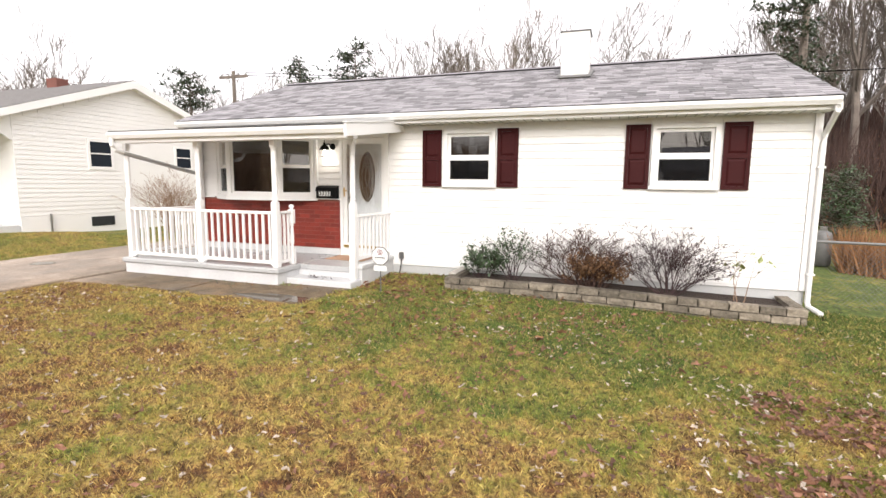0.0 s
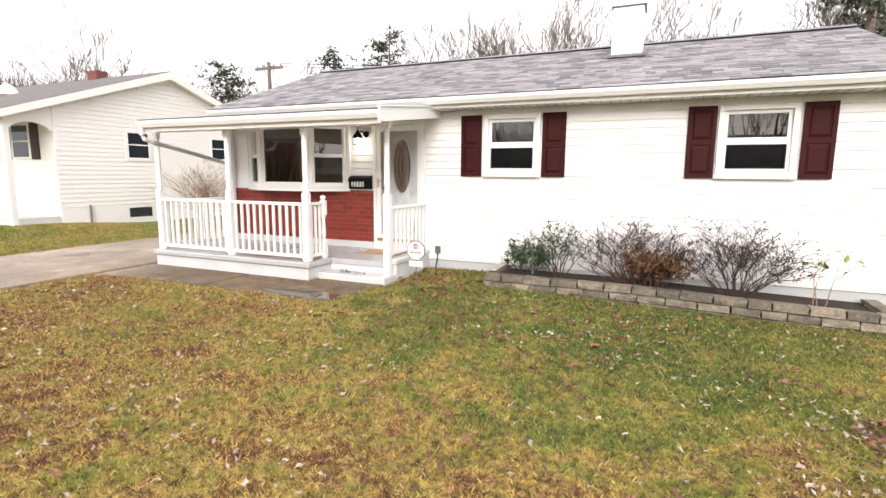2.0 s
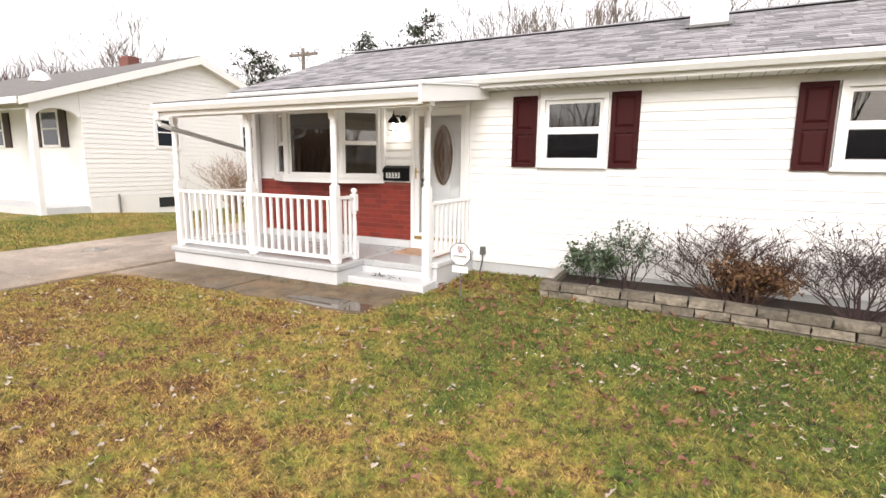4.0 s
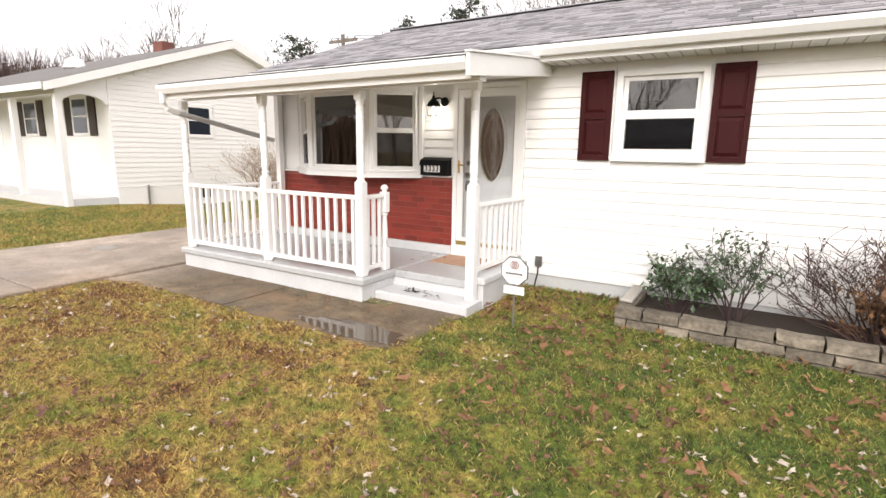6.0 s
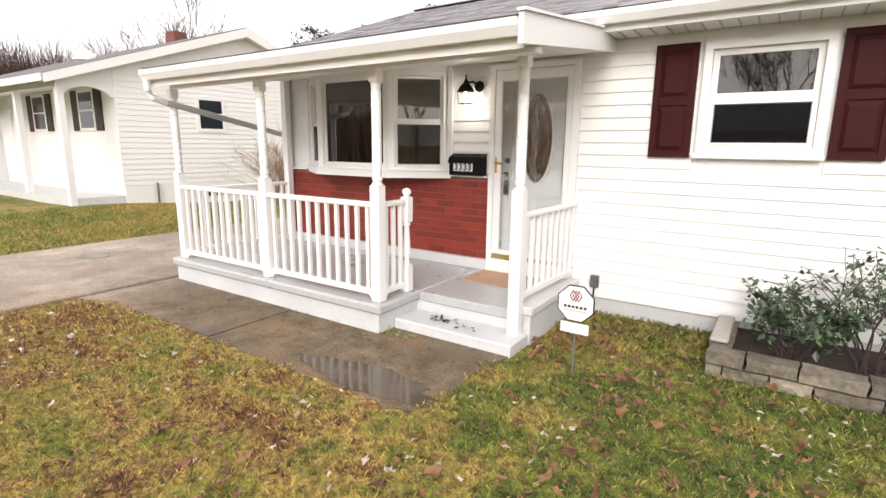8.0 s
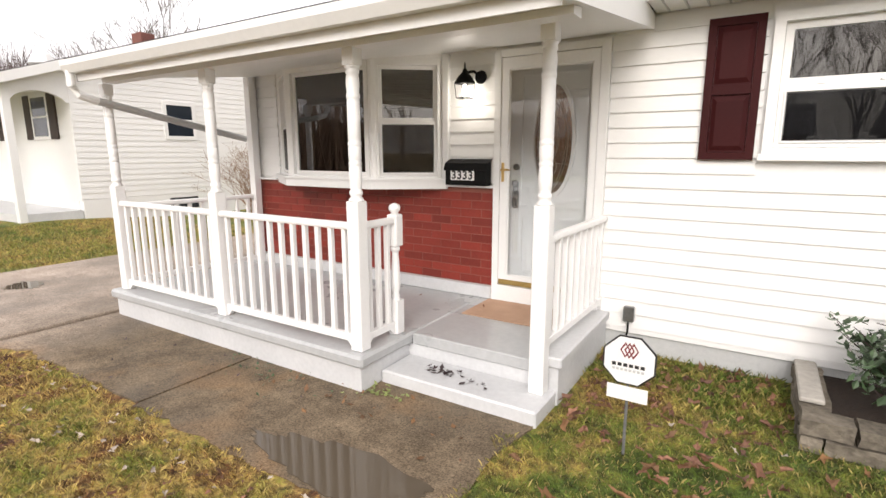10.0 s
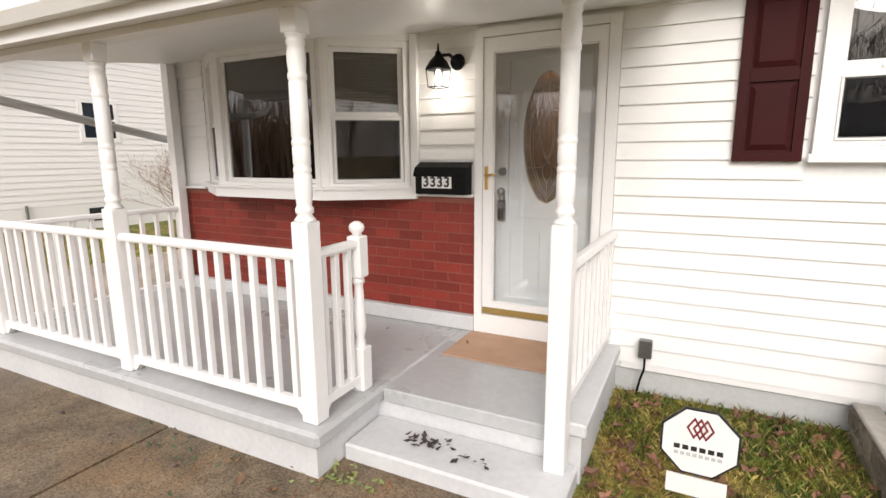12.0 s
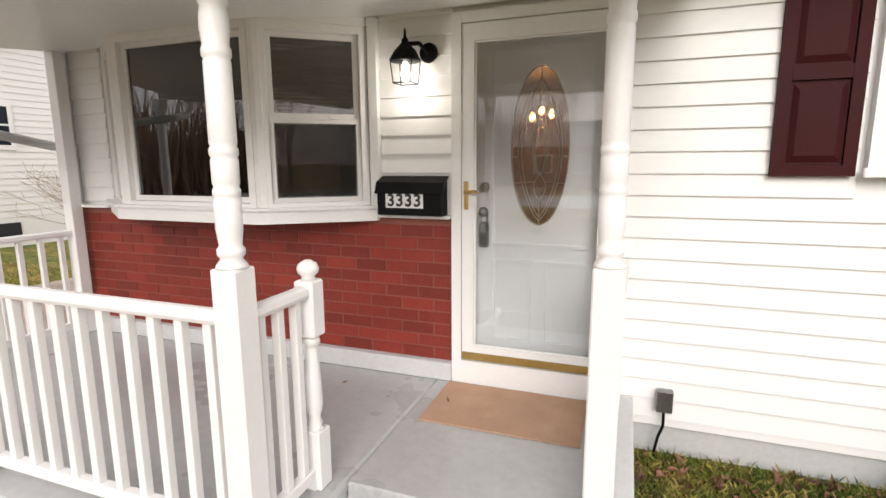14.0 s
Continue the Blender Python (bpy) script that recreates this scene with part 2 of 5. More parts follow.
def lawn_material(name, blades):
    """Patchy winter lawn: green, straw and brown zones of their own outline."""
    m = bpy.data.materials.new(name)
    t, b = nodes_of(m)
    v = coords(t, (1, 1, 1), "World")
    big, mid, fine = noise_node(t, v, 0.55, 3), noise_node(t, v, 3.0, 8, 0.72), noise_node(t, v, 45, 4)
    zone = math_node(t, "ADD", math_node(t, "MULTIPLY", big, 0.4), math_node(t, "MULTIPLY", mid, 0.75))
    zone = math_node(t, "SUBTRACT", zone, 0.075)
    # the turf is greener along the flower bed and beyond the drive
    sep = t.nodes.new("ShaderNodeSeparateXYZ")
    t.links.new(v, sep.inputs[0])
    lush = math_node(t, "MULTIPLY", math_node(t, "ADD", sep.outputs["X"], 1.2), 0.05)
    lush = math_node(t, "MINIMUM", math_node(t, "MAXIMUM", lush, -0.015), 0.1)
    by_house = math_node(t, "MULTIPLY", math_node(t, "SUBTRACT", sep.outputs["Y"], 2.2), 0.26)
    lush = math_node(t, "MULTIPLY", lush, math_node(t, "MINIMUM", math_node(t, "MAXIMUM", by_house, 0.25), 1.0))
    lush2 = math_node(t, "MINIMUM", math_node(t, "MAXIMUM", math_node(t, "MULTIPLY", math_node(t, "SUBTRACT", sep.outputs["Y"], 4.0), 0.035), -0.025), 0.065)
    inland = math_node(t, "MULTIPLY", math_node(t, "ADD", sep.outputs["X"], 2.0), 0.45, True)
    lush2 = math_node(t, "MULTIPLY", lush2, inland)
    far = math_node(t, "MULTIPLY", math_node(t, "LESS_THAN", sep.outputs["X"], -7.9), 0.085)
    zone = math_node(t, "ADD", zone, math_node(t, "ADD", math_node(t, "ADD", lush, lush2), math_node(t, "SUBTRACT", far, 0.012)))
    if blades:
        jit = t.nodes.new("ShaderNodeNewGeometry").outputs["Random Per Island"]
    else:
        jit = fine
    zone = math_node(t, "ADD", zone, math_node(t, "MULTIPLY", math_node(t, "SUBTRACT", jit, 0.5), 0.15))
    col = ramp(t, zone, [(0.37, (0.16, 0.068, 0.032)), (0.425, (0.26, 0.145, 0.05)), (0.475, (0.43, 0.31, 0.098)), (0.525, (0.33, 0.27, 0.068)), (0.58, (0.21, 0.225, 0.04)), (0.68, (0.098, 0.148, 0.023))])
    clump = noise_node(t, v, 17, 6, 0.7)
    col = mixc(t, 1.0, col, ramp(t, clump, [(0.36, (0.28, 0.25, 0.23)), (0.49, (0.9, 0.9, 0.9)), (0.64, (1.5, 1.48, 1.38))]), "MULTIPLY")
    if blades:
        r = t.nodes.new("ShaderNodeNewGeometry").outputs["Random Per Island"]
        straw = math_node(t, "GREATER_THAN", r, 0.78)
        col = mixc(t, math_node(t, "MULTIPLY", straw, 0.6), col, (0.36, 0.25, 0.1))
        g = ramp(t, r, [(0, (0.45, 0.45, 0.45)), (0.95, (1.5, 1.5, 1.45))])
        col = mixc(t, 1.0, col, g, "MULTIPLY")
        b.inputs["Roughness"].default_value = 0.6
    else:
        col = mixc(t, 1.0, col, ramp(t, fine, [(0.3, (0.5, 0.46, 0.42)), (0.72, (1.1, 1.1, 1.05))]), "MULTIPLY")
        b.inputs["Roughness"].default_value = 0.95
        bump(t, b, fine, 0.9, 0.03)
    t.links.new(col, b.inputs["Base Color"])
    return m


def screen_material():
    """Fine dark insect mesh, half see-through."""
    m = bpy.data.materials.new("insect_screen")
    t, b = nodes_of(m)
    b.inputs["Base Color"].default_value = (0.01, 0.01, 0.011, 1)
    b.inputs["Roughness"].default_value = 0.9
    b.inputs["Specular IOR Level"].default_value = 0.1
    v = coords(t, (1, 1, 1), "World")
    t.links.new(ramp(t, noise_node(t, v, 3.0, 2), [(0.3, (0.34, 0.34, 0.34)), (0.7, (0.42, 0.42, 0.42))]), b.inputs["Alpha"])
    return m


M["screen"] = screen_material()
M["lawn"], M["blades"] = lawn_material("patchy_lawn", False), lawn_material("grass_blades", True)


def wet_concrete():
    m = bpy.data.materials.new("wet_worn_concrete")
    t, b = nodes_of(m)
    v = coords(t, (1, 1, 1), "World")
    broad, mid, fine = noise_node(t, v, 0.7, 4), noise_node(t, v, 3.2, 9, 0.75), noise_node(t, v, 90, 4)
    sep = t.nodes.new("ShaderNodeSeparateXYZ")
    t.links.new(v, sep.inputs[0])
    # darker and mossier along the walk before the porch, paler on the drive
    walk_side = math_node(t, "MINIMUM", math_node(t, "MAXIMUM", math_node(t, "MULTIPLY", math_node(t, "ADD", sep.outputs["X"], 5.9), 0.55), 0.0), 1.0)
    base = ramp(t, mid, [(0.3, (0.31, 0.26, 0.22)), (0.7, (0.5, 0.435, 0.38))])
    aged = ramp(t, mid, [(0.32, (0.08, 0.062, 0.042)), (0.68, (0.25, 0.198, 0.138))])
    tan = ramp(t, noise_node(t, v, 1.1, 3), [(0.52, (0, 0, 0)), (0.64, (1, 1, 1))])
    aged = mixc(t, math_node(t, "MULTIPLY", tan, 0.75), aged, (0.26, 0.17, 0.095))
    col = mixc(t, walk_side, base, aged)
    wet = ramp(t, broad, [(0.42, (0, 0, 0)), (0.58, (1, 1, 1))])
    col = mixc(t, math_node(t, "MULTIPLY", wet, 0.5), col, (0.085, 0.072, 0.055))
    col = mixc(t, 1.0, col, ramp(t, fine, [(0.3, (0.45, 0.43, 0.4)), (0.7, (1.5, 1.45, 1.4))]), "MULTIPLY")
    t.links.new(col, b.inputs["Base Color"])
    t.links.new(math_node(t, "SUBTRACT", 0.85, math_node(t, "MULTIPLY", wet, 0.35)), b.inputs["Roughness"])
    b.inputs["Specular IOR Level"].default_value = 0.22
    bump(t, b, fine, 0.35, 0.004)
    return m


M["concrete"] = wet_concrete()
water = bpy.data.materials.new("rain_puddle")
wt, wb = nodes_of(water)
wb.inputs["Base Color"].default_value = (0.1, 0.08, 0.058, 1)
wb.inputs["Roughness"].default_value = 0.03
wb.inputs["IOR"].default_value = 1.36
bump(wt, wb, noise_node(wt, coords(wt, (1, 1, 1), "World"), 9, 2), 0.02, 0.004)
M["water"] = water


def lamp_material(name, colour, strength):
    m = bpy.data.materials.new(name)
    t, b = nodes_of(m)
    b.inputs["Emission Color"].default_value = (*colour, 1)
    b.inputs["Emission Strength"].default_value = strength
    return m


M["bulb"] = lamp_material("lit_warm_bulb", (1.0, 0.62, 0.28), 6.0)
M["porch_bulb"] = lamp_material("lit_white_bulb", (1.0, 0.9, 0.78), 12.0)

for key in ("black_metal", "shutter"):
    M[key].node_tree.nodes["Principled BSDF"].inputs["Specular IOR Level"].default_value = 0.15


# ---- mesh helpers ----
def finish(name, bm, mat, parent=None, label="", smooth=False):
    me = bpy.data.meshes.new(name)
    bmesh.ops.recalc_face_normals(bm, faces=bm.faces)
    bm.to_mesh(me)
    bm.free()
    if mat is not None:
        me.materials.append(mat)
    if smooth:
        me.polygons.foreach_set("use_smooth", [True] * len(me.polygons))
    ob = new(name, me)
    if parent is not None:
        ob.parent = parent
    if label:
        ob["label"] = label
    return ob


def part(name, bm, mat, parent, label="", smooth=False):
    return finish(name, bm, mat, parent, label, smooth)


def shared(name, me, parent, m):
    """A piece on a mesh that others use too."""
    ob = new(name, me)
    ob.parent = parent
    ob.matrix_basis = m
    return ob


def thing(name, x, y, z, label, category, group="", rz=0, kind=""):
    ob = new(name)
    ob.matrix_basis = pose(x, y, z, 0, 0, rz)
    return tagged(ob, label, category, group, kind)


def box(bm, x0, x1, y0, y1, z0, z1, bevel=0.0):
    vs = [bm.verts.new(c) for c in ((x0, y0, z0), (x1, y0, z0), (x1, y1, z0), (x0, y1, z0), (x0, y0, z1), (x1, y0, z1), (x1, y1, z1), (x0, y1, z1))]
    fs = [bm.faces.new([vs[k] for k in f]) for f in ((3, 2, 1, 0), (4, 5, 6, 7), (0, 1, 5, 4), (1, 2, 6, 5), (2, 3, 7, 6), (3, 0, 4, 7))]
    if bevel:
        edges = {e for f in fs for e in f.edges}
        bmesh.ops.bevel(bm, geom=list(edges), offset=bevel, segments=1, affect="EDGES", profile=0.5)
    return bm


def boxed(x0, x1, y0, y1, z0, z1, bevel=0.0):
    return box(bmesh.new(), x0, x1, y0, y1, z0, z1, bevel)


def prism(bm, outline, axis, a, b):
    """An outline of pairs, drawn out along an axis from a to b."""
    def put(p, s):
        return {"x": (s, p[0], p[1]), "y": (p[0], s, p[1]), "z": (p[0], p[1], s)}[axis]
    lo, hi = [bm.verts.new(put(p, a)) for p in outline], [bm.verts.new(put(p, b)) for p in outline]
    n = len(outline)
    bm.faces.new(lo[::-1])
    bm.faces.new(hi)
    for k in range(n):
        bm.faces.new((lo[k], lo[(k + 1) % n], hi[(k + 1) % n], hi[k]))
    return bm


def prismed(outline, axis, a, b):
    return prism(bmesh.new(), outline, axis, a, b)


def lathe(bm, profile, cx=0.0, cy=0.0, n=14):
    """Rings of (radius, z) about an upright axis."""
    rings = [[bm.verts.new((cx + r * math.cos(2 * math.pi * k / n), cy + r * math.sin(2 * math.pi * k / n), z)) for k in range(n)] for r, z in profile]
    for a, b in zip(rings, rings[1:]):
        for k in range(n):
            bm.faces.new((a[k], a[(k + 1) % n], b[(k + 1) % n], b[k]))
    bm.faces.new(rings[0][::-1])
    bm.faces.new(rings[-1])
    return bm


def tube(bm, pts, radii, n=6):
    """A round bar along a line of points."""
    pts = [Vector(p) for p in pts]
    rings = []
    for k, p in enumerate(pts):
        d = (pts[min(k + 1, len(pts) - 1)] - pts[max(k - 1, 0)]).normalized()
        side = d.cross(Vector((0, 0, 1)) if abs(d.z) < 0.9 else Vector((1, 0, 0))).normalized()
        up = side.cross(d)
        r = radii[k] if isinstance(radii, (list, tuple)) else radii
        rings.append([bm.verts.new(p + r * (math.cos(2 * math.pi * j / n) * side + math.sin(2 * math.pi * j / n) * up)) for j in range(n)])
    for a, b in zip(rings, rings[1:]):
        for j in range(n):
            bm.faces.new((a[j], a[(j + 1) % n], b[(j + 1) % n], b[j]))
    bm.faces.new(rings[0][::-1])
    bm.faces.new(rings[-1])
    return bm


def mesh_from(name, verts, faces, mat):
    me = bpy.data.meshes.new(name)
    me.from_pydata(verts, [], faces)
    me.materials.append(mat)
    return me


def wall_with_holes(name, x0, x1, z0, z1, y0, y1, holes, mat, label):
    """An upright wall along x with openings right through it: (xa, xb, za, zb)."""
    bm = bmesh.new()
    xs = sorted({x0, x1, *[h[0] for h in holes], *[h[1] for h in holes]})
    for a, b in zip(xs, xs[1:]):
        cuts = sorted((h[2], h[3]) for h in holes if h[0] <= a and b <= h[1])
        z = z0
        for lo, hi in cuts:
            if lo > z:
                box(bm, a, b, y0, y1, z, lo)
            z = hi
        if z < z1:
            box(bm, a, b, y0, y1, z, z1)
    return tagged(finish(name, bm, mat), label, "wall", kind="structure")


def flatter(u, lo, hi):
    s = min(1.0, max(0.0, (u - lo) / (hi - lo)))
    return s * s * (3 - 2 * s)


def ground_z(x, y):
    """The lie of the land: level by the porch, falling to the east side yard, rising to the wood behind."""
    z = -0.005 - 0.1 * flatter(x, -0.2, 5.2) - 0.16 * flatter(x, 5.2, 9.0)
    z += 7.5 * flatter(y, 24, 60) * (0.55 + 0.45 * flatter(x, -30, 15))
    z += 0.14 * flatter(-x, 9.0, 12.0) * flatter(y, -2, 8) * (1 - 1.3 * flatter(y, 9, 13))
    return z


# ---- ground, drive and walk ----
def build_ground():
    xs = sorted({*np.round(np.arange(-14, 12.01, 0.4), 3), *np.arange(-60, 60.1, 4.0), -4000.0, -1500.0, -500.0, -200.0, -100.0, 100.0, 200.0, 500.0, 1500.0, 4000.0})
    ys = sorted({*np.round(np.arange(-2, 16.01, 0.4), 3), *np.arange(-60, 80.1, 4.0), -4000.0, -1500.0, -500.0, -200.0, -100.0, 120.0, 200.0, 500.0, 1500.0, 4000.0})
    verts = [(x, y, ground_z(x, y) - 0.012 + 0.02 * noise.noise((x * 0.6, y * 0.6, 0)) * (abs(x) < 60)) for y in ys for x in xs]
    w = len(xs)
    faces = [(j * w + i, j * w + i + 1, (j + 1) * w + i + 1, (j + 1) * w + i) for j in range(len(ys) - 1) for i in range(w - 1)]
    me = mesh_from("ground", verts, faces, M["lawn"])
    me.polygons.foreach_set("use_smooth", [True] * len(me.polygons))
    return tagged(new("ground", me), "patchy green and straw-brown winter lawn", "lawn", kind="structure")


build_ground()
bm = boxed(-7.95, -5.02, -30, 5.3, -0.1, 0.024, 0.012)
box(bm, -7.95, -5.02, 5.315, 9.6, -0.1, 0.026, 0.012)
box(bm, -7.95, -5.02, 9.615, 22, -0.1, 0.024, 0.012)
tagged(finish("driveway", bm, M["concrete"]), "pale worn concrete driveway, wet after rain", "driveway", kind="structure")
bm = prismed([(-5.005, 5.75), *[(-5.0 + 2.05 * k / 24, 5.98 + 0.15 * min(1, k / 5) + 0.07 * noise.noise((k * 0.7, 3.0, 0.0)) + 0.04 * noise.noise((k * 2.3, 8.0, 0.0))) for k in range(25)], (-2.95, 7.06), (-5.005, 7.06)], "z", -0.15, -0.004)
edge = [(-2.935 + 2.1 * k / 24, 6.1 + 0.07 * noise.noise((k * 0.7, 1.0, 0.0)) + 0.04 * noise.noise((k * 2.3, 5.0, 0.0))) for k in range(25)]
prism(bm, [*edge, (-0.76, 6.5), (-0.79, 6.8), (-0.72, 7.2), (-2.935, 7.2)], "z", -0.15, -0.008)
tagged(finish("pavement", bm, M["concrete"]), "wet mossy concrete walk along the porch", "walkway", kind="structure")


def blob(cx, cy, rx, ry, z, seed, n=72):
    bm = bmesh.new()
    pts = []
    for k in range(n):
        a = 2 * math.pi * k / n
        r = 1 + 0.35 * noise.noise((math.cos(a) * 1.6 + seed, math.sin(a) * 1.6, seed)) + 0.3 * noise.noise((math.cos(a) * 5 + seed, math.sin(a) * 5, 2 * seed))
        pts.append((cx + rx * r * math.cos(a), cy + ry * r * math.sin(a)))
    return prism(bm, pts, "z", z - 0.003, z)


for cx, cy, rx, ry, s in ((-1.36, 6.3, 0.6, 0.16, 1.0), (-6.9, 6.9, 0.22, 0.16, 5.0)):
    tagged(finish("puddle", blob(cx, cy, rx, ry, 0.0295 if cx < -5 else -0.003, s), M["water"]), "shallow rain puddle on the concrete", "puddle")

# ---- the white house: shell ----
HX0, HX1, HY0, HY1, TOP = -4.84, 5.36, 8.65, 14.75, 2.52
DOOR = (-1.66, -0.82, 0.27, 2.32)
WIN_A, WIN_B = (0.228, 1.078, 1.508, 2.396), (3.355, 4.213, 1.508, 2.396)
BAY = [(-4.38, 8.65), (-3.82, 8.25), (-2.75, 8.25), (-2.235, 8.65)]
front = wall_with_holes("wall_front", HX0, HX1, 0.15, TOP, HY0, HY0 + 0.15, [DOOR, WIN_A, WIN_B, (-4.3, -2.31, 1.3, 2.3)], M["trim"], "white front wall of the single-storey house")
finish("wall_back", boxed(HX0, HX1, HY1 - 0.15, HY1, 0.15, TOP), M["siding"])["kind"] = "structure"
for name, x in (("wall_west", HX0), ("wall_east", HX1 - 0.15)):
    bm = boxed(x, x + 0.15, HY0 + 0.152, HY1 - 0.152, 0.15, TOP)
    prism(bm, [(HY0 + 0.152, TOP), (HY1 - 0.152, TOP), (11.7, 3.78)], "x", x, x + 0.15)
    tagged(finish(name, bm, M["siding"]), "white gable end wall", "wall", kind="structure")
for name, a in (("foundation_front", (HX0, HX1, HY0 + 0.01, HY0 + 0.15)), ("foundation_back", (HX0, HX1, HY1 - 0.15, HY1)), ("foundation_west", (HX0, HX0 + 0.15, HY0 + 0.15, HY1 - 0.15)), ("foundation_east", (HX1 - 0.15, HX1, HY0 + 0.15, HY1 - 0.15))):
    tagged(finish(name, boxed(*a, -0.6, 0.15), M["foundation"]), "grey painted block foundation", "foundation", kind="structure")
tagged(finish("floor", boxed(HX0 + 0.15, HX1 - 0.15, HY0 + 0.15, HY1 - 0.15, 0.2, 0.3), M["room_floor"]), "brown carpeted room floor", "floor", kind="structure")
# ceiling and inner walls: the gloom of unlit rooms is in their colour
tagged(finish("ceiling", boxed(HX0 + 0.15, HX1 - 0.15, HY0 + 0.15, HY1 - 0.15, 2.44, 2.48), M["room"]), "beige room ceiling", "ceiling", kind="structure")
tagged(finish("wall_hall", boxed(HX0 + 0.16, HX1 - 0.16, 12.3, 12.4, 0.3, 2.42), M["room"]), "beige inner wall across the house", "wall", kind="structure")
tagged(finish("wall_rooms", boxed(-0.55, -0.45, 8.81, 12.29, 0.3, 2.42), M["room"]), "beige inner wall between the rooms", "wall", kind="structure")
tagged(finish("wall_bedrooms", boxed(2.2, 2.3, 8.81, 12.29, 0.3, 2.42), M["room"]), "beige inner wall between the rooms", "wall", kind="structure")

# roof
EY, EZ, RY, RZ = 8.22, 2.67, 11.7, 3.93
RX0, RX1 = -4.95, 5.45
slope = (RZ - EZ) / (RY - EY)
tilt = math.degrees(math.atan(slope))
roof = finish("roof", prismed([(EY, EZ - 0.03), (RY, RZ - 0.03), (2 * RY - EY, EZ - 0.03), (2 * RY - EY, EZ - 0.1), (RY, RZ - 0.12), (EY, EZ - 0.1)], "x", RX0, RX1), M["shadow_gap"])
tagged(roof, "low gable roof of grey asphalt shingles", "roof", kind="structure")
tagged(finish("soffit", boxed(-0.48, HX1 + 0.05, 8.28, 8.626, 2.488, 2.508), M["soffit"]), "white vented eave soffit", "soffit", kind="structure")
bm = bmesh.new()
for k in range(47):
    box(bm, -0.4 + k * 0.122, -0.4 + k * 0.122 + 0.012, 8.3, 8.6, 2.481, 2.4882)
tagged(finish("soffit_grooves", bm, M["foundation"]), "ribs of the vented soffit", "trim", kind="structure")
tagged(finish("fascia", boxed(RX0, RX1, 8.262, 8.279, 2.482, 2.63), M["trim"]), "white eave fascia board", "fascia", kind="structure")
for x, nm in ((RX0, "rake_west"), (RX1 - 0.02, "rake_east")):
    tagged(finish(nm, prismed([(EY + 0.03, EZ - 0.2), (RY, RZ - 0.22), (RY, RZ - 0.125), (EY + 0.03, EZ - 0.105)], "x", x, x + 0.02), M["trim"]), "white rake board at the gable", "trim", kind="structure")
tagged(finish("ridge_cap", prismed([(RY - 0.14, RZ - 0.025), (RY, RZ + 0.03), (RY + 0.14, RZ - 0.025)], "x", RX0, RX1), M["shingle_far"]), "grey shingle ridge cap", "roof ridge", kind="structure")


def gutter(name, x0, x1, y, z, label, w=0.11, h=0.11):
    g = thing(name, x0, y, z, label, "gutter")
    L = x1 - x0
    o = [(0, 0.004), (0, h), (0.008, h), (0.008, 0.012), (w * 0.62, 0.012), (w - 0.012, h * 0.55), (w - 0.012, h - 0.008), (w - 0.03, h - 0.008), (w - 0.03, h), (w, h), (w, h * 0.55), (w * 0.68, 0.0)]
    part("trough", prismed([(-p, q) for p, q in o], "x", 0, L), M["gutter"], g)
    for a in (0, L - 0.004):
        part("end_cap", prismed([(-p, q) for p, q in ((0.01, 0.006), (0.01, h - 0.01), (w - 0.014, h - 0.01), (w - 0.014, h * 0.55), (w * 0.64, 0.006))], "x", a - 0.004 if a == 0 else a + 0.004, a if a == 0 else a + 0.008), M["gutter"], g)
    for k in range(int(L / 1.3)):
        part("hanger_strap", boxed(0.5 + k * 1.3, 0.525 + k * 1.3, -w + 0.004, -0.01, h + 0.001, h + 0.004), M["galvanised"], g)
    return g


gutter("gutter", RX0 + 0.02, RX1 - 0.04, 8.26, 2.53, "white aluminium gutter along the main eave", 0.11, 0.095)
ds = thing("downspout", 5.4, 8.5, -0.12, "white downspout with a kicked-out foot at the house corner", "downspout")
part("pipe", tube(bmesh.new(), [(-0.01, -0.3, 2.66), (-0.01, -0.28, 2.58), (0.0, 0.06, 2.36), (-0.01, 0.09, 2.2), (-0.01, 0.09, 0.14), (0.0, 0.06, 0.08), (0.08, -0.16, 0.035)], 0.036, 8), M["gutter"], ds)
for z in (0.5, 1.9):
    part("strap", boxed(-0.055, 0.035, 0.05, 0.135, z, z + 0.025), M["gutter"], ds)

# chimney
ch = thing("chimney", 2.065, 10.61, 3.14, "square white painted chimney with a thin cap", "chimney")
part("shaft", boxed(-0.24, 0.24, -0.24, 0.24, 0, 1.1, 0.008), M["chimney"], ch)
part("cap", boxed(-0.265, 0.265, -0.265, 0.265, 1.101, 1.118, 0.004), M["galvanised"], ch, "thin grey metal cap")
part("flashing", prismed([(-0.33, 0.3), (-0.28, 0.345), (0.28, 0.535), (0.33, 0.53), (0.33, 0.49)], "x", -0.3, 0.3), M["galvanised"], ch)

# porch roof
tagged(finish("porch_roof", prismed([(6.84, 2.165), (8.64, 2.395), (8.64, 2.47), (8.2, 2.46), (6.84, 2.3)], "x", -4.8, -0.52), M["soffit"]), "low white porch roof with a flat panelled ceiling", "porch roof", kind="structure")
tagged(finish("porch_roofing", prismed([(6.76, 2.303), (6.76, 2.322), (8.2, 2.492), (8.2, 2.464)], "x", -4.84, -0.5), M["shadow_gap"]), "dark edge of the porch roofing felt", "roofing", kind="structure")
tagged(finish("porch_end_board", prismed([(6.735, 2.15), (8.62, 2.385), (8.62, 2.475), (8.2, 2.5), (6.735, 2.325)], "x", -0.518, -0.485), M["trim"]), "white boxed end of the porch roof", "trim", kind="structure")
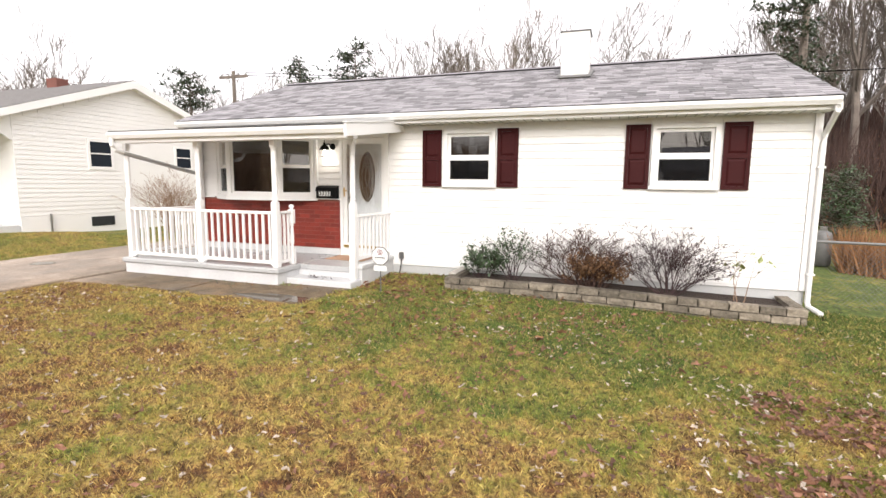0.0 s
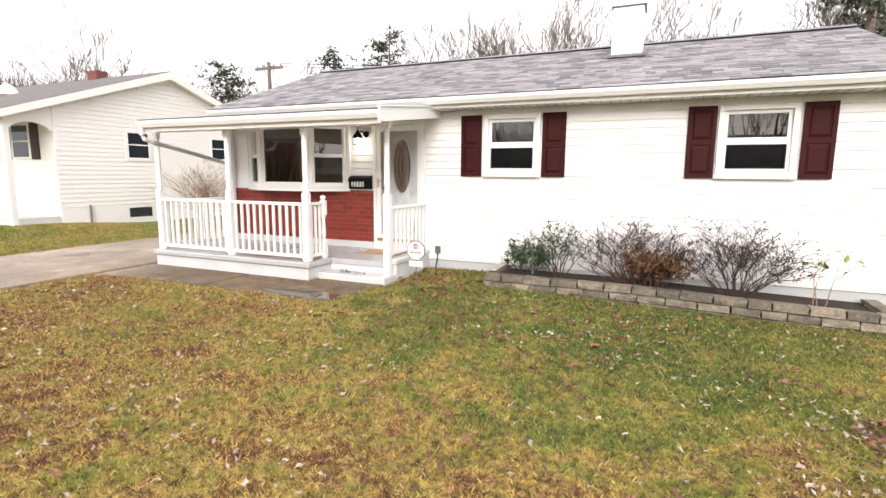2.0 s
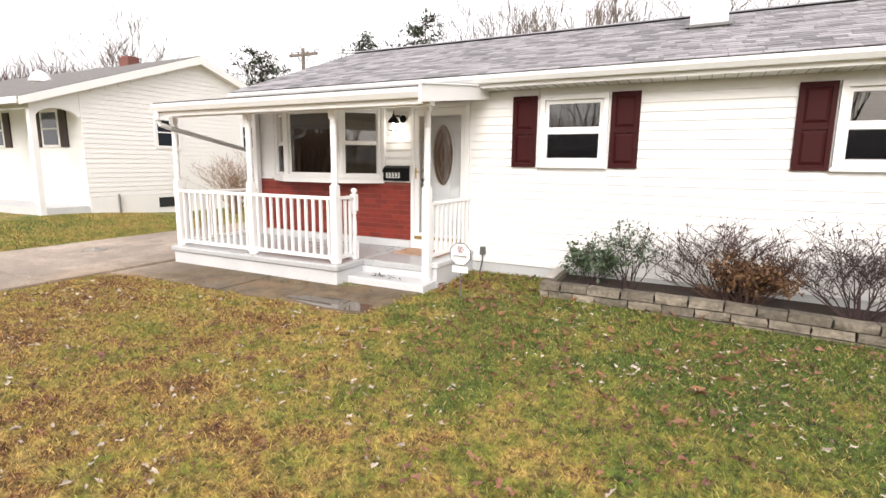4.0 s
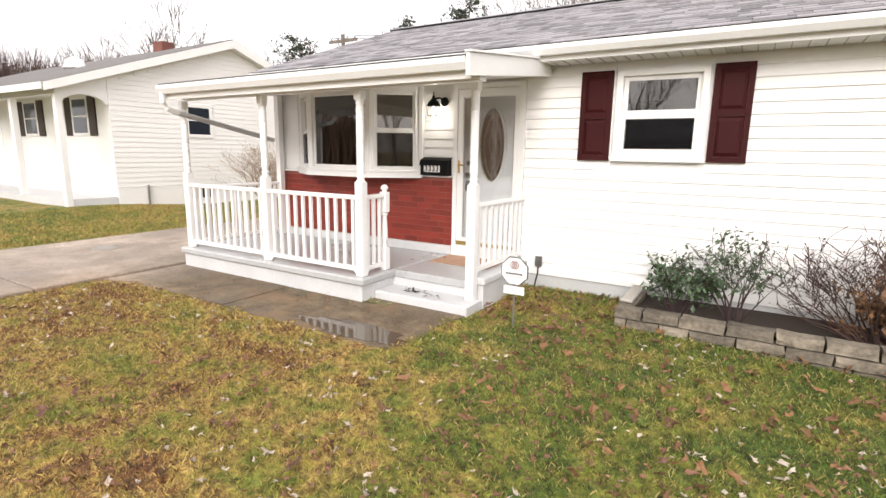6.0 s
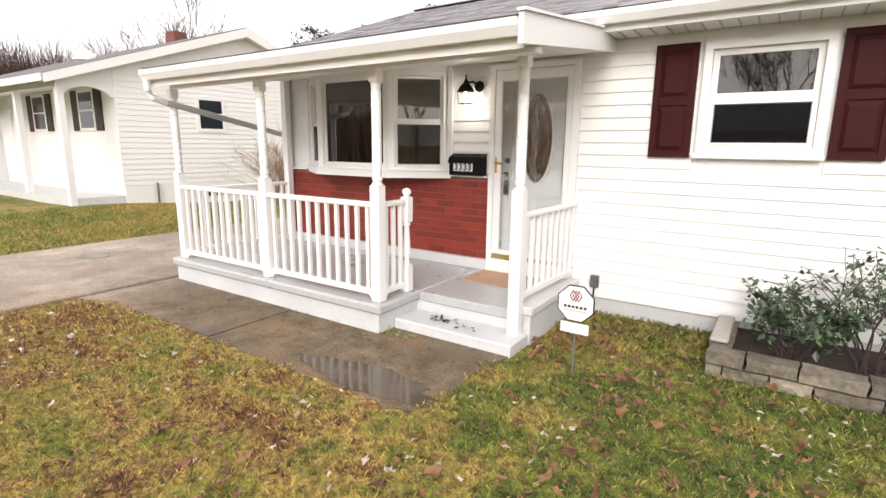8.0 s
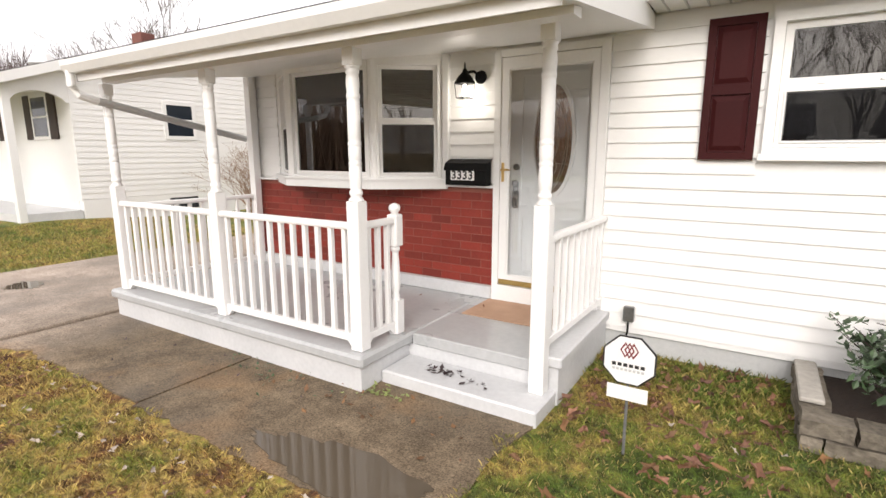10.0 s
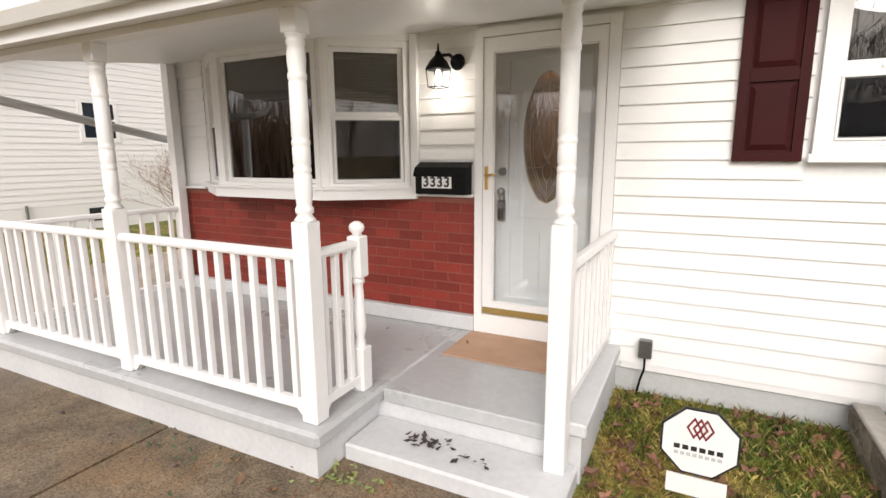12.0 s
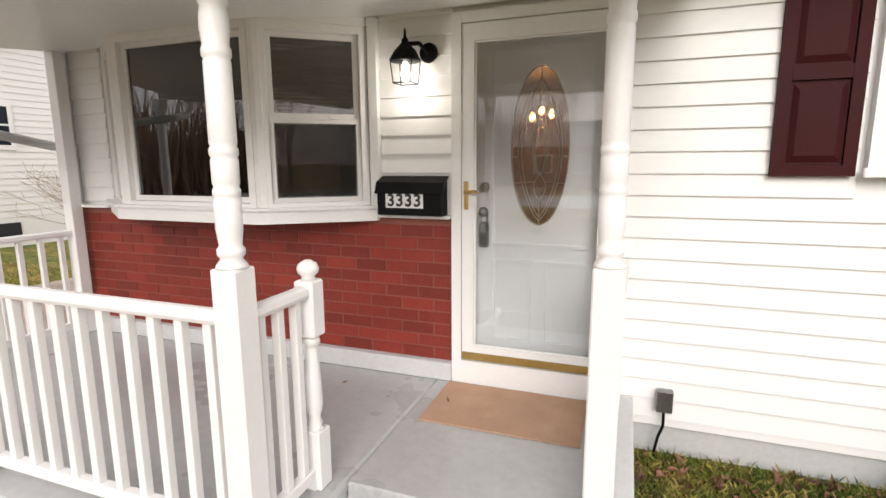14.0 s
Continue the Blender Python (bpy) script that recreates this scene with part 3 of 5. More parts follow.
tagged(finish("porch_end_cap", prismed([(6.72, 2.328), (8.2, 2.503), (8.2, 2.52), (6.72, 2.345)], "x", -0.525, -0.465), M["trim"]), "thin white metal edge over the porch roof end", "trim", kind="structure")
tagged(finish("porch_fascia", boxed(-4.8, -0.522, 6.822, 6.838, 2.14, 2.3), M["trim"]), "white fascia board behind the porch gutter", "fascia", kind="structure")
tagged(finish("porch_beam", prismed([(7.015, 2.15), (7.125, 2.15), (7.125, 2.2), (7.015, 2.186)], "x", -4.79, -0.53), M["trim"]), "white beam over the porch posts", "beam", kind="structure")
gutter("gutter", -4.83, -0.525, 6.82, 2.2, "white aluminium gutter on the porch roof", 0.1, 0.1)
dp = thing("downspout", -4.78, 6.77, 2.2, "grey-white downpipe sloping back from the porch gutter", "downspout")
part("elbow", tube(bmesh.new(), [(0.0, 0, 0.03), (0.0, 0.0, -0.1), (-0.01, 0.05, -0.17), (-0.02, 0.2, -0.21)], 0.035, 10), M["gutter"], dp)
part("pipe", tube(bmesh.new(), [(-0.02, 0.2, -0.21), (-0.15, 1.8, -0.5)], [0.034, 0.034], 10), M["foundation"], dp)

# porch slab
bm = boxed(-4.94, -1.84, 6.995, 8.65, -0.15, 0.165)
box(bm, -1.839, -0.86, 7.53, 8.65, -0.15, 0.165)
tagged(finish("porch_base", bm, M["porch_side"]), "light grey painted concrete porch base", "porch", kind="structure")
bm = boxed(-4.98, -1.8, 6.955, 8.648, 0.167, 0.25, 0.018)
box(bm, -1.798, -0.862, 7.51, 8.648, 0.167, 0.25, 0.008)
tagged(finish("porch_floor", bm, M["porch_floor"]), "grey painted porch floor with a damp sheen", "floor", kind="structure")
tagged(finish("step_1", boxed(-1.835, -0.71, 7.19, 7.528, -0.15, 0.078, 0.012), M["porch_side"]), "light grey painted concrete step", "step", kind="structure")
tagged(finish("kerb", boxed(-0.858, -0.7, 7.53, 8.648, -0.15, 0.228), M["porch_side"]), "grey side of the porch slab", "kerb", kind="structure")
tagged(finish("kerb_cap", boxed(-0.858, -0.675, 7.5, 8.64, 0.23, 0.3, 0.01), M["porch_side"]), "white painted kerb cap under the railing", "kerb", kind="structure")
tagged(finish("baseboard", boxed(-4.8, -1.71, 8.58, 8.648, 0.252, 0.365, 0.006), M["porch_side"]), "light grey strip at the foot of the brick", "baseboard", kind="structure")

# corner boards and door casing
for nm, a in (("corner_board_west", (HX0 - 0.02, HX0 + 0.06, 8.6, 8.648, 1.28, 2.388)), ("corner_board_east", (HX1 - 0.07, HX1 + 0.02, 8.615, 8.648, 0.16, 2.48)), ("window_trim_bay", (-2.225, -2.165, 8.6, 8.648, 1.3, 2.385))):
    tagged(finish(nm, boxed(*a, 0.003), M["trim"]), "white corner board", "trim", kind="structure")
tagged(finish("brick_ledge", boxed(-2.17, -1.712, 8.57, 8.648, 1.238, 1.258, 0.004), M["trim"]), "white ledge on top of the brick", "trim", kind="structure")
tagged(finish("brick_ledge_west", boxed(-4.82, -4.45, 8.57, 8.648, 1.238, 1.258, 0.004), M["trim"]), "white ledge on top of the brick", "trim", kind="structure")


# ---- windows ----
def ring(bm, x0, x1, z0, z1, y0, y1, b):
    box(bm, x0, x0 + b, y0, y1, z0, z1)
    box(bm, x1 - b, x1, y0, y1, z0, z1)
    box(bm, x0 + b, x1 - b, y0, y1, z0, z0 + b)
    box(bm, x0 + b, x1 - b, y0, y1, z1 - b, z1)
    return bm


def window(name, w, h, m, label, hung=True, casing=0.07, sash=0.045, blind=0.0):
    """A white vinyl window: x along, y into the house, z up, from its lower left corner."""
    ob = tagged(new(name), label, "window", kind="structure")
    ob.matrix_basis = m
    part("window_frame", ring(bmesh.new(), 0, w, 0, h, -0.05, 0.03, casing), M["trim"], ob)
    part("window_sill", boxed(-0.02, w + 0.02, -0.075, -0.051, -0.025, 0.02, 0.005), M["trim"], ob)
    c, mid = casing + 0.002, h * 0.5
    spans = ((c, mid - 0.001, -0.022, 0.0), (mid + 0.001, h - c, -0.004, 0.018)) if hung else ((c, h - c, -0.015, 0.01),)
    for z0, z1, y0, y1 in spans:
        s = part("sash", ring(bmesh.new(), c, w - c, z0, z1, y0, y1, sash), M["trim"], ob)
        p = part("pane", boxed(c + sash, w - c - sash, (y0 + y1) / 2, (y0 + y1) / 2 + 0.004, z0 + sash, z1 - sash), M["glass"], s, "dark reflecting glass")
    if hung:
        sc = part("insect_screen", boxed(c + sash - 0.006, w - c - sash + 0.006, -0.03, -0.0285, c + sash - 0.006, mid - sash + 0.006), M["screen"], ob, "dark insect screen")
        sc.visible_shadow = False
        part("screen_frame", ring(bmesh.new(), c + sash - 0.016, w - c - sash + 0.016, c + sash - 0.016, mid - sash + 0.016, -0.034, -0.0225, 0.01), M["trim"], ob)
        for x in (0.32, 0.68):
            part("sash_lock", boxed(w * x - 0.02, w * x + 0.02, -0.026, -0.005, mid + 0.001, mid + 0.016), M["trim"], ob)
    if blind:
        z = h - c - sash
        me = None
        while z > h - c - sash - blind:
            if me is None:
                me = mesh_from("slat", [(c + 0.03, 0.05, -0.004), (w - c - 0.03, 0.05, -0.004), (w - c - 0.03, 0.072, 0.006), (c + 0.03, 0.072, 0.006), (c + 0.03, 0.05, -0.002), (w - c - 0.03, 0.05, -0.002), (w - c - 0.03, 0.072, 0.008), (c + 0.03, 0.072, 0.008)], [(0, 1, 2, 3), (7, 6, 5, 4), (0, 4, 5, 1), (2, 6, 7, 3)], M["blind"])
            shared("slat", me, ob, pose(0, 0, z))
            z -= 0.022
    return ob


window("window_1", WIN_A[1] - WIN_A[0], 0.888, pose(WIN_A[0], HY0, WIN_A[2]), "white double-hung window with dark glass", casing=0.06)
window("window_2", WIN_B[1] - WIN_B[0], 0.888, pose(WIN_B[0], HY0, WIN_B[2]), "white double-hung window with dark glass", casing=0.06)
for k, (nm, hung, blind) in enumerate((("window_3", True, 0.35), ("window_4", False, 0.45), ("window_5", True, 0.4))):
    (xa, ya), (xb, yb) = BAY[k], BAY[k + 1]
    turn = math.degrees(math.atan2(yb - ya, xb - xa))
    gap = 0.022
    L = math.hypot(xb - xa, yb - ya) - 2 * gap
    ux, uy = math.cos(radians(turn)), math.sin(radians(turn))
    window(nm, L, 1.05, pose(xa + gap * ux - 0.03 * uy, ya + gap * uy + 0.03 * ux, 1.29, 0, 0, turn), "white bay window light with dark glass and a half-drawn blind", hung, 0.042, 0.032, blind)


def bay_outline(off, back=8.65):
    return [(BAY[0][0] - off, back), (BAY[0][0] - off, BAY[0][1] - off), (BAY[1][0] - off * 0.4, BAY[1][1] - off), (BAY[2][0] + off * 0.4, BAY[2][1] - off), (BAY[3][0] + off, BAY[3][1] - off), (BAY[3][0] + off, back)]


tagged(finish("bay_sill", prismed(bay_outline(0.053, 8.647), "z", 1.215, 1.29), M["trim"]), "white sill board of the bay window", "sill", kind="structure")
tagged(finish("bay_sill_lip", prismed(bay_outline(0.072, 8.568), "z", 1.291, 1.308), M["trim"]), "white lip of the bay sill", "sill", kind="structure")
tagged(finish("bay_head", prismed(bay_outline(0.02, 8.647), "z", 2.341, 2.41), M["trim"]), "white head board of the bay window", "trim", kind="structure")
for k in (1, 2):
    tagged(finish("bay_mullion", lathe(bmesh.new(), [(0.05, 1.31), (0.05, 2.34)], BAY[k][0], BAY[k][1] + 0.03, 10), M["trim"]), "white corner mullion of the bay window", "trim", kind="structure")


def shutter(x0, x1):
    w, h = x1 - x0, 0.91
    s = thing("shutter", x0, 8.632, 1.49, "burgundy raised-panel plastic shutter beside a window", "shutter", "shutters beside the windows")
    part("frame", ring(bmesh.new(), 0, w, 0, h, -0.03, 0, 0.05), M["shutter"], s)
    part("middle_rail", boxed(0.051, w - 0.051, -0.03, 0, h * 0.5 - 0.03, h * 0.5 + 0.03), M["shutter"], s)
    for z0, z1 in ((0.052, h * 0.5 - 0.032), (h * 0.5 + 0.032, h - 0.052)):
        bm = boxed(0.052, w - 0.052, -0.016, -0.002, z0, z1)
        vs = [bm.verts.new(c) for c in ((0.06, -0.016, z0 + 0.01), (w - 0.06, -0.016, z0 + 0.01), (w - 0.06, -0.016, z1 - 0.01), (0.06, -0.016, z1 - 0.01), (0.085, -0.03, z0 + 0.04), (w - 0.085, -0.03, z0 + 0.04), (w - 0.085, -0.03, z1 - 0.04), (0.085, -0.03, z1 - 0.04))]
        for f in ((4, 5, 6, 7), (0, 1, 5, 4), (1, 2, 6, 5), (2, 3, 7, 6), (3, 0, 4, 7)):
            bm.faces.new([vs[i] for i in f])
        part("panel", bm, M["shutter"], s)
    return s


for a, b in ((-0.142, 0.185), (1.11, 1.444), (2.998, 3.332), (4.256, 4.594)):
    shutter(a, b)

# ---- front door and storm door ----
dc = finish("door_casing", bmesh.new(), M["trim"])
bm = bmesh.new()
box(bm, -1.708, -1.65, 8.6, 8.648, 0.252, 2.36)
box(bm, -0.838, -0.77, 8.6, 8.648, 0.252, 2.36)
box(bm, -1.649, -0.839, 8.6, 8.648, 2.304, 2.36)
box(bm, -1.649, -0.839, 8.595, 8.7, 0.252, 0.392)
bm.to_mesh(dc.data)
bm.free()
tagged(dc, "white casing and threshold round the front door", "door casing", kind="structure")
d1 = thing("door_1", -1.615, 8.72, 0.36, "white panelled front door with an oval leaded glass", "door", kind="structure")
DW, DH, OX, OZ, ORX, ORZ = 0.75, 1.93, 0.387, 1.282, 0.167, 0.443
bm = bmesh.new()
n = 40
oval = [(OX + ORX * math.cos(2 * math.pi * k / n), OZ + ORZ * math.sin(2 * math.pi * k / n)) for k in range(n)]


def to_border(px, pz):
    dx, dz = px - OX, pz - OZ
    s = min(((DW - OX) if dx > 0 else OX) / max(abs(dx), 1e-6), ((DH - OZ) if dz > 0 else OZ) / max(abs(dz), 1e-6))
    return OX + dx * s, OZ + dz * s


corners = [math.atan2(cz - OZ, cx - OX) % (2 * math.pi) for cx, cz in ((DW, DH), (0, DH), (0, 0), (DW, 0))]
angs = sorted([2 * math.pi * k / n for k in range(n)] + corners)
inner = [(OX + ORX * math.cos(a), OZ + ORZ * math.sin(a)) for a in [math.atan2(math.sin(a) / ORZ, math.cos(a) / ORX) for a in angs]]
outer = [to_border(OX + math.cos(a), OZ + math.sin(a)) for a in angs]
rows = [[bm.verts.new((p[0], y, p[1])) for p in line] for y, line in ((0, inner), (0, outer), (0.04, outer), (0.04, inner))]
k2 = len(angs)
for a, b in ((0, 1), (1, 2), (2, 3), (3, 0)):
    for k in range(k2):
        bm.faces.new((rows[a][k], rows[a][(k + 1) % k2], rows[b][(k + 1) % k2], rows[b][k]))
part("leaf", bm, M["door"], d1)


def oval_ring(bm, rx0, rz0, wid, y0, y1, cx=OX, cz=OZ, n=40):
    a = [[bm.verts.new((cx + (rx0 + o) * math.cos(2 * math.pi * k / n), y, cz + (rz0 + o) * math.sin(2 * math.pi * k / n))) for k in range(n)] for o, y in ((0, y1), (0, y0), (wid, y0), (wid, y1))]
    for i in range(4):
        for k in range(n):
            bm.faces.new((a[i][k], a[i][(k + 1) % n], a[(i + 1) % 4][(k + 1) % n], a[(i + 1) % 4][k]))
    return bm


part("oval_moulding", oval_ring(bmesh.new(), ORX - 0.004, ORZ - 0.004, 0.03, -0.016, 0.004), M["door"], d1)
bm = bmesh.new()
prism(bm, [(OX + (ORX + 0.002) * math.cos(2 * math.pi * k / 40), OZ + (ORZ + 0.002) * math.sin(2 * math.pi * k / 40)) for k in range(40)], "y", 0.012, 0.018)
og = part("oval_pane", bm, M["oval_glass"], d1, "bronze leaded oval glass")
og.visible_shadow = False
def leaf_came(half, z0, z1, wire=0.0032):
    """A pointed oval of lead came on the glass."""
    n = 22
    side = [(OX + half * math.sin(math.pi * k / n) ** 0.75, 0.007, z0 + (z1 - z0) * k / n) for k in range(n + 1)]
    bm = tube(bmesh.new(), side, wire, 5)
    return tube(bm, [(2 * OX - x, y, z) for x, y, z in side], wire, 5)


for half, z0, z1 in ((0.122, OZ - ORZ + 0.03, OZ + ORZ - 0.07), (0.104, OZ - ORZ + 0.055, OZ + ORZ - 0.1), (0.046, OZ - 0.16, OZ + 0.19), (0.034, OZ - 0.15, OZ + 0.17), (0.032, OZ - 0.29, OZ - 0.15), (0.024, OZ + 0.17, OZ + 0.25)):
    part("came", leaf_came(half, z0, z1), M["came"], d1)
part("came", oval_ring(bmesh.new(), ORX - 0.012, ORZ - 0.012, 0.006, 0.004, 0.011), M["came"], d1)
for x0, z0, x1, z1 in ((0, OZ - ORZ, 0, OZ - 0.29), (0, OZ + 0.25, 0, OZ + ORZ), (-0.162, OZ - 0.05, -0.118, OZ - 0.05), (0.118, OZ - 0.05, 0.162, OZ - 0.05), (-0.155, OZ - 0.2, -0.028, OZ - 0.19), (0.028, OZ - 0.19, 0.155, OZ - 0.2), (-0.1, OZ + 0.17, -0.02, OZ + 0.19), (0.02, OZ + 0.19, 0.1, OZ + 0.17)):
    part("came", tube(bmesh.new(), [(OX + x0, 0.007, z0), (OX + x1, 0.007, z1)], 0.003, 5), M["came"], d1)
for x0, x1, z0, z1 in ((0.12, 0.355, 0.14, 0.64), (0.42, 0.65, 0.14, 0.64), (0.1, 0.67, 0.72, 1.82)):
    part("panel_moulding", ring(bmesh.new(), x0, x1, z0, z1, -0.014, -0.001, 0.02), M["door"], d1)
dk = part("lock_box", boxed(0.05, 0.105, -0.05, -0.006, 0.71, 0.86, 0.012), M["steel"], d1, "grey hanging lock box")
part("lock_face", boxed(0.058, 0.097, -0.054, -0.0505, 0.725, 0.8, 0.001), M["black_metal"], dk, "dark lock face")
part("deadbolt", tube(bmesh.new(), [(0.078, -0.03, 1.06), (0.078, -0.001, 1.06)], 0.028, 12), M["steel"], d1)
part("door_knob", lathe(bmesh.new(), [(0.012, 0.0), (0.012, 0.03), (0.026, 0.042), (0.028, 0.056), (0.016, 0.068), (0.001, 0.07)], n=12), M["steel"], d1, smooth=True).matrix_basis = pose(0.078, 0.0, 0.92, 90, 0, 0)
part("shackle", tube(bmesh.new(), [(0.06, -0.028, 0.86), (0.06, -0.028, 0.93), (0.078, -0.028, 0.945), (0.096, -0.028, 0.93), (0.096, -0.028, 0.86)], 0.006, 6), M["steel"], d1)

sd = thing("door_2", -1.646, 8.625, 0.396, "white full-glass storm door with a brass handle and gold sill", "storm door", kind="structure")
bm = bmesh.new()
box(bm, 0, 0.07, -0.02, 0.015, 0.05, 1.902)
box(bm, 0.758, 0.804, -0.02, 0.015, 0.05, 1.902)
box(bm, 0.07, 0.758, -0.02, 0.015, 0.05, 0.088)
box(bm, 0.07, 0.758, -0.02, 0.015, 1.812, 1.902)
part("frame", bm, M["trim"], sd)
part("bottom_sweep", boxed(0.002, 0.802, -0.022, 0.012, 0.004, 0.048, 0.003), M["bronze_sill"], sd, "gold-coloured metal sweep")
sg = part("storm_pane", boxed(0.071, 0.757, -0.004, 0.0, 0.089, 1.811), M["storm_glass"], sd, "clear storm glass that mirrors bare trees")
sg.visible_shadow = False
part("bead", ring(bmesh.new(), 0.071, 0.757, 0.089, 1.811, -0.012, -0.005, 0.01), M["trim"], sd)
hp = part("handle_plate", boxed(0.014, 0.04, -0.03, -0.021, 0.9, 1.06, 0.004), M["brass"], sd, "brass plate")
part("lever", tube(bmesh.new(), [(0.027, -0.03, 1.0), (0.027, -0.06, 1.0), (0.08, -0.065, 1.005), (0.108, -0.06, 0.998)], [0.008, 0.008, 0.009, 0.006], 8), M["brass"], sd, "brass lever")

# a lit hanging lamp in the hall behind the door
hl = thing("pendant_lamp", -1.62, 11.2, 1.98, "lit warm glass pendant lamp in the hall", "lamp")
for dx, dz in ((-0.1, 0), (0.1, 0.02), (0.0, 0.05)):
    part("bulb", lathe(bmesh.new(), [(0.01, dz), (0.028, dz + 0.02), (0.034, dz + 0.05), (0.016, dz + 0.09), (0.001, dz + 0.095)], dx, 0, 10), M["bulb"], hl, "glowing bulb", True)
part("stem", tube(bmesh.new(), [(0, 0, 0.1), (0, 0, 0.46)], 0.008, 6), M["brass"], hl)
hall = bpy.data.lights.new("hall_lamp", "POINT")
hall.energy, hall.color, hall.shadow_soft_size = 34, (1.0, 0.66, 0.36), 0.12
new("hall_lamp", hall).location = (-1.62, 11.0, 1.95)

# ---- porch posts and railings ----
def porch_post(x, y, z0, z1, label, group="turned porch posts"):
    p = thing("porch_post", x, y, z0, label, "post", group)
    h = z1 - z0
    a, b = 1.3 - z0, z1 - 0.1 - z0
    w = 0.048
    part("base_block", boxed(-w, w, -w, w, 0, a - 0.06, 0.006), M["rail"], p)
    low = [(0.05, a - 0.06), (0.047, a - 0.05), (0.033, a - 0.03), (0.042, a - 0.018), (0.042, a), (0.034, a + 0.01), (0.036, a + 0.03), (0.04, a + 0.06), (0.04, a + 0.15), (0.036, a + 0.155), (0.041, a + 0.165), (0.041, a + 0.18), (0.036, a + 0.19), (0.04, a + 0.2)]
    mid = [(0.04, a + 0.27), (0.037, a + 0.275), (0.042, a + 0.285), (0.042, a + 0.3), (0.037, a + 0.31), (0.04, a + 0.32)]
    high = [(0.039, b - 0.2), (0.036, b - 0.195), (0.042, b - 0.185), (0.042, b - 0.165), (0.037, b - 0.155), (0.042, b - 0.11), (0.041, b - 0.08), (0.036, b - 0.05), (0.042, b - 0.04), (0.042, b - 0.028), (0.037, b - 0.02), (0.046, b - 0.008), (0.046, b)]
    part("turned_shaft", lathe(bmesh.new(), low + mid + high, n=18), M["rail"], p, smooth=True)
    part("top_block", boxed(-w + 0.004, w - 0.004, -w + 0.004, w - 0.004, b, h, 0.004), M["rail"], p)
    return p


for px, where in ((-4.85, "on the slab corner"), (-3.34, "in the front railing"), (-1.9, "beside the step")):
    porch_post(px, 7.07, 0.252, 2.15, "white turned wooden porch post " + where)
porch_post(-0.8, 7.45, 0.079, 2.235, "white turned wooden porch post standing on the step")
wp = thing("wall_post", -4.76, 8.54, 0.252, "white square half post against the brick wall", "post")
part("shaft", boxed(-0.045, 0.045, -0.045, 0.04, 0, 2.12, 0.004), M["rail"], wp)
nw = thing("newel_post", -1.9, 7.46, 0.252, "short white turned newel post with a ball finial", "newel post")
part("base_block", boxed(-0.042, 0.042, -0.042, 0.042, 0, 0.25, 0.005), M["rail"], nw)
part("turned_shaft", lathe(bmesh.new(), [(0.04, 0.25), (0.026, 0.26), (0.03, 0.275), (0.022, 0.3), (0.03, 0.33), (0.035, 0.36), (0.032, 0.45), (0.024, 0.585), (0.024, 0.6), (0.034, 0.61), (0.034, 0.625), (0.028, 0.64)], n=14), M["rail"], nw, smooth=True)
part("top_block", boxed(-0.042, 0.042, -0.042, 0.042, 0.64, 0.865, 0.008), M["rail"], nw)
part("finial", lathe(bmesh.new(), [(0.03, 0.866), (0.024, 0.878), (0.04, 0.895), (0.043, 0.91), (0.036, 0.928), (0.014, 0.942), (0.001, 0.944)], n=14), M["rail"], nw, smooth=True)

def railing(xa, ya, xb, yb, z, top, low, count, label):
    """A railing between two posts: rails and square balusters."""
    L = math.hypot(xb - xa, yb - ya)
    r = thing("porch_railing", xa, ya, z, label, "railing", "porch railings", math.degrees(math.atan2(yb - ya, xb - xa)))
    part("top_rail", prismed([(-0.026, top - 0.045), (0.026, top - 0.045), (0.032, top - 0.03), (0.028, top - 0.008), (0.012, top), (-0.012, top), (-0.028, top - 0.008), (-0.032, top - 0.03)], "x", 0, L), M["rail"], r)
    part("bottom_rail", boxed(0, L, -0.022, 0.022, low, low + 0.05, 0.004), M["rail"], r)
    hb = top - 0.045 - low - 0.05
    me = None
    for k in range(count):
        x = L * (k + 0.5) / count
        if me is None:
            ob = part("baluster", boxed(-0.017, 0.017, -0.017, 0.017, 0, hb, 0.003), M["rail"], r)
            me = ob.data
            ob.matrix_basis = pose(x, 0, low + 0.05)
        else:
            shared("baluster", me, r, pose(x, 0, low + 0.05))
    for x in (0.0, L - 0.05):
        s = 1 if x == 0 else -1
        part("bracket", prismed([(x + (0 if s > 0 else 0.05), low), (x + (0.05 if s > 0 else 0), low), (x + (0 if s > 0 else 0.05), low - 0.05)], "y", -0.02, 0.02), M["rail"], r)
    return r


railing(-4.8, 7.07, -3.39, 7.07, 0.25, 0.85, 0.05, 11, "white wooden porch railing with square balusters")
railing(-3.29, 7.07, -1.95, 7.07, 0.25, 0.85, 0.05, 11, "white wooden porch railing with square balusters")
railing(-1.9, 7.12, -1.9, 7.415, 0.25, 0.85, 0.05, 3, "short white railing between porch post and newel")
railing(-4.84, 7.12, -4.77, 8.49, 0.25, 0.82, 0.05, 10, "white wooden railing at the drive end of the porch")
railing(-0.79, 7.5, -0.76, 8.62, 0.3, 0.76, 0.06, 9, "white wooden railing between step and house wall")

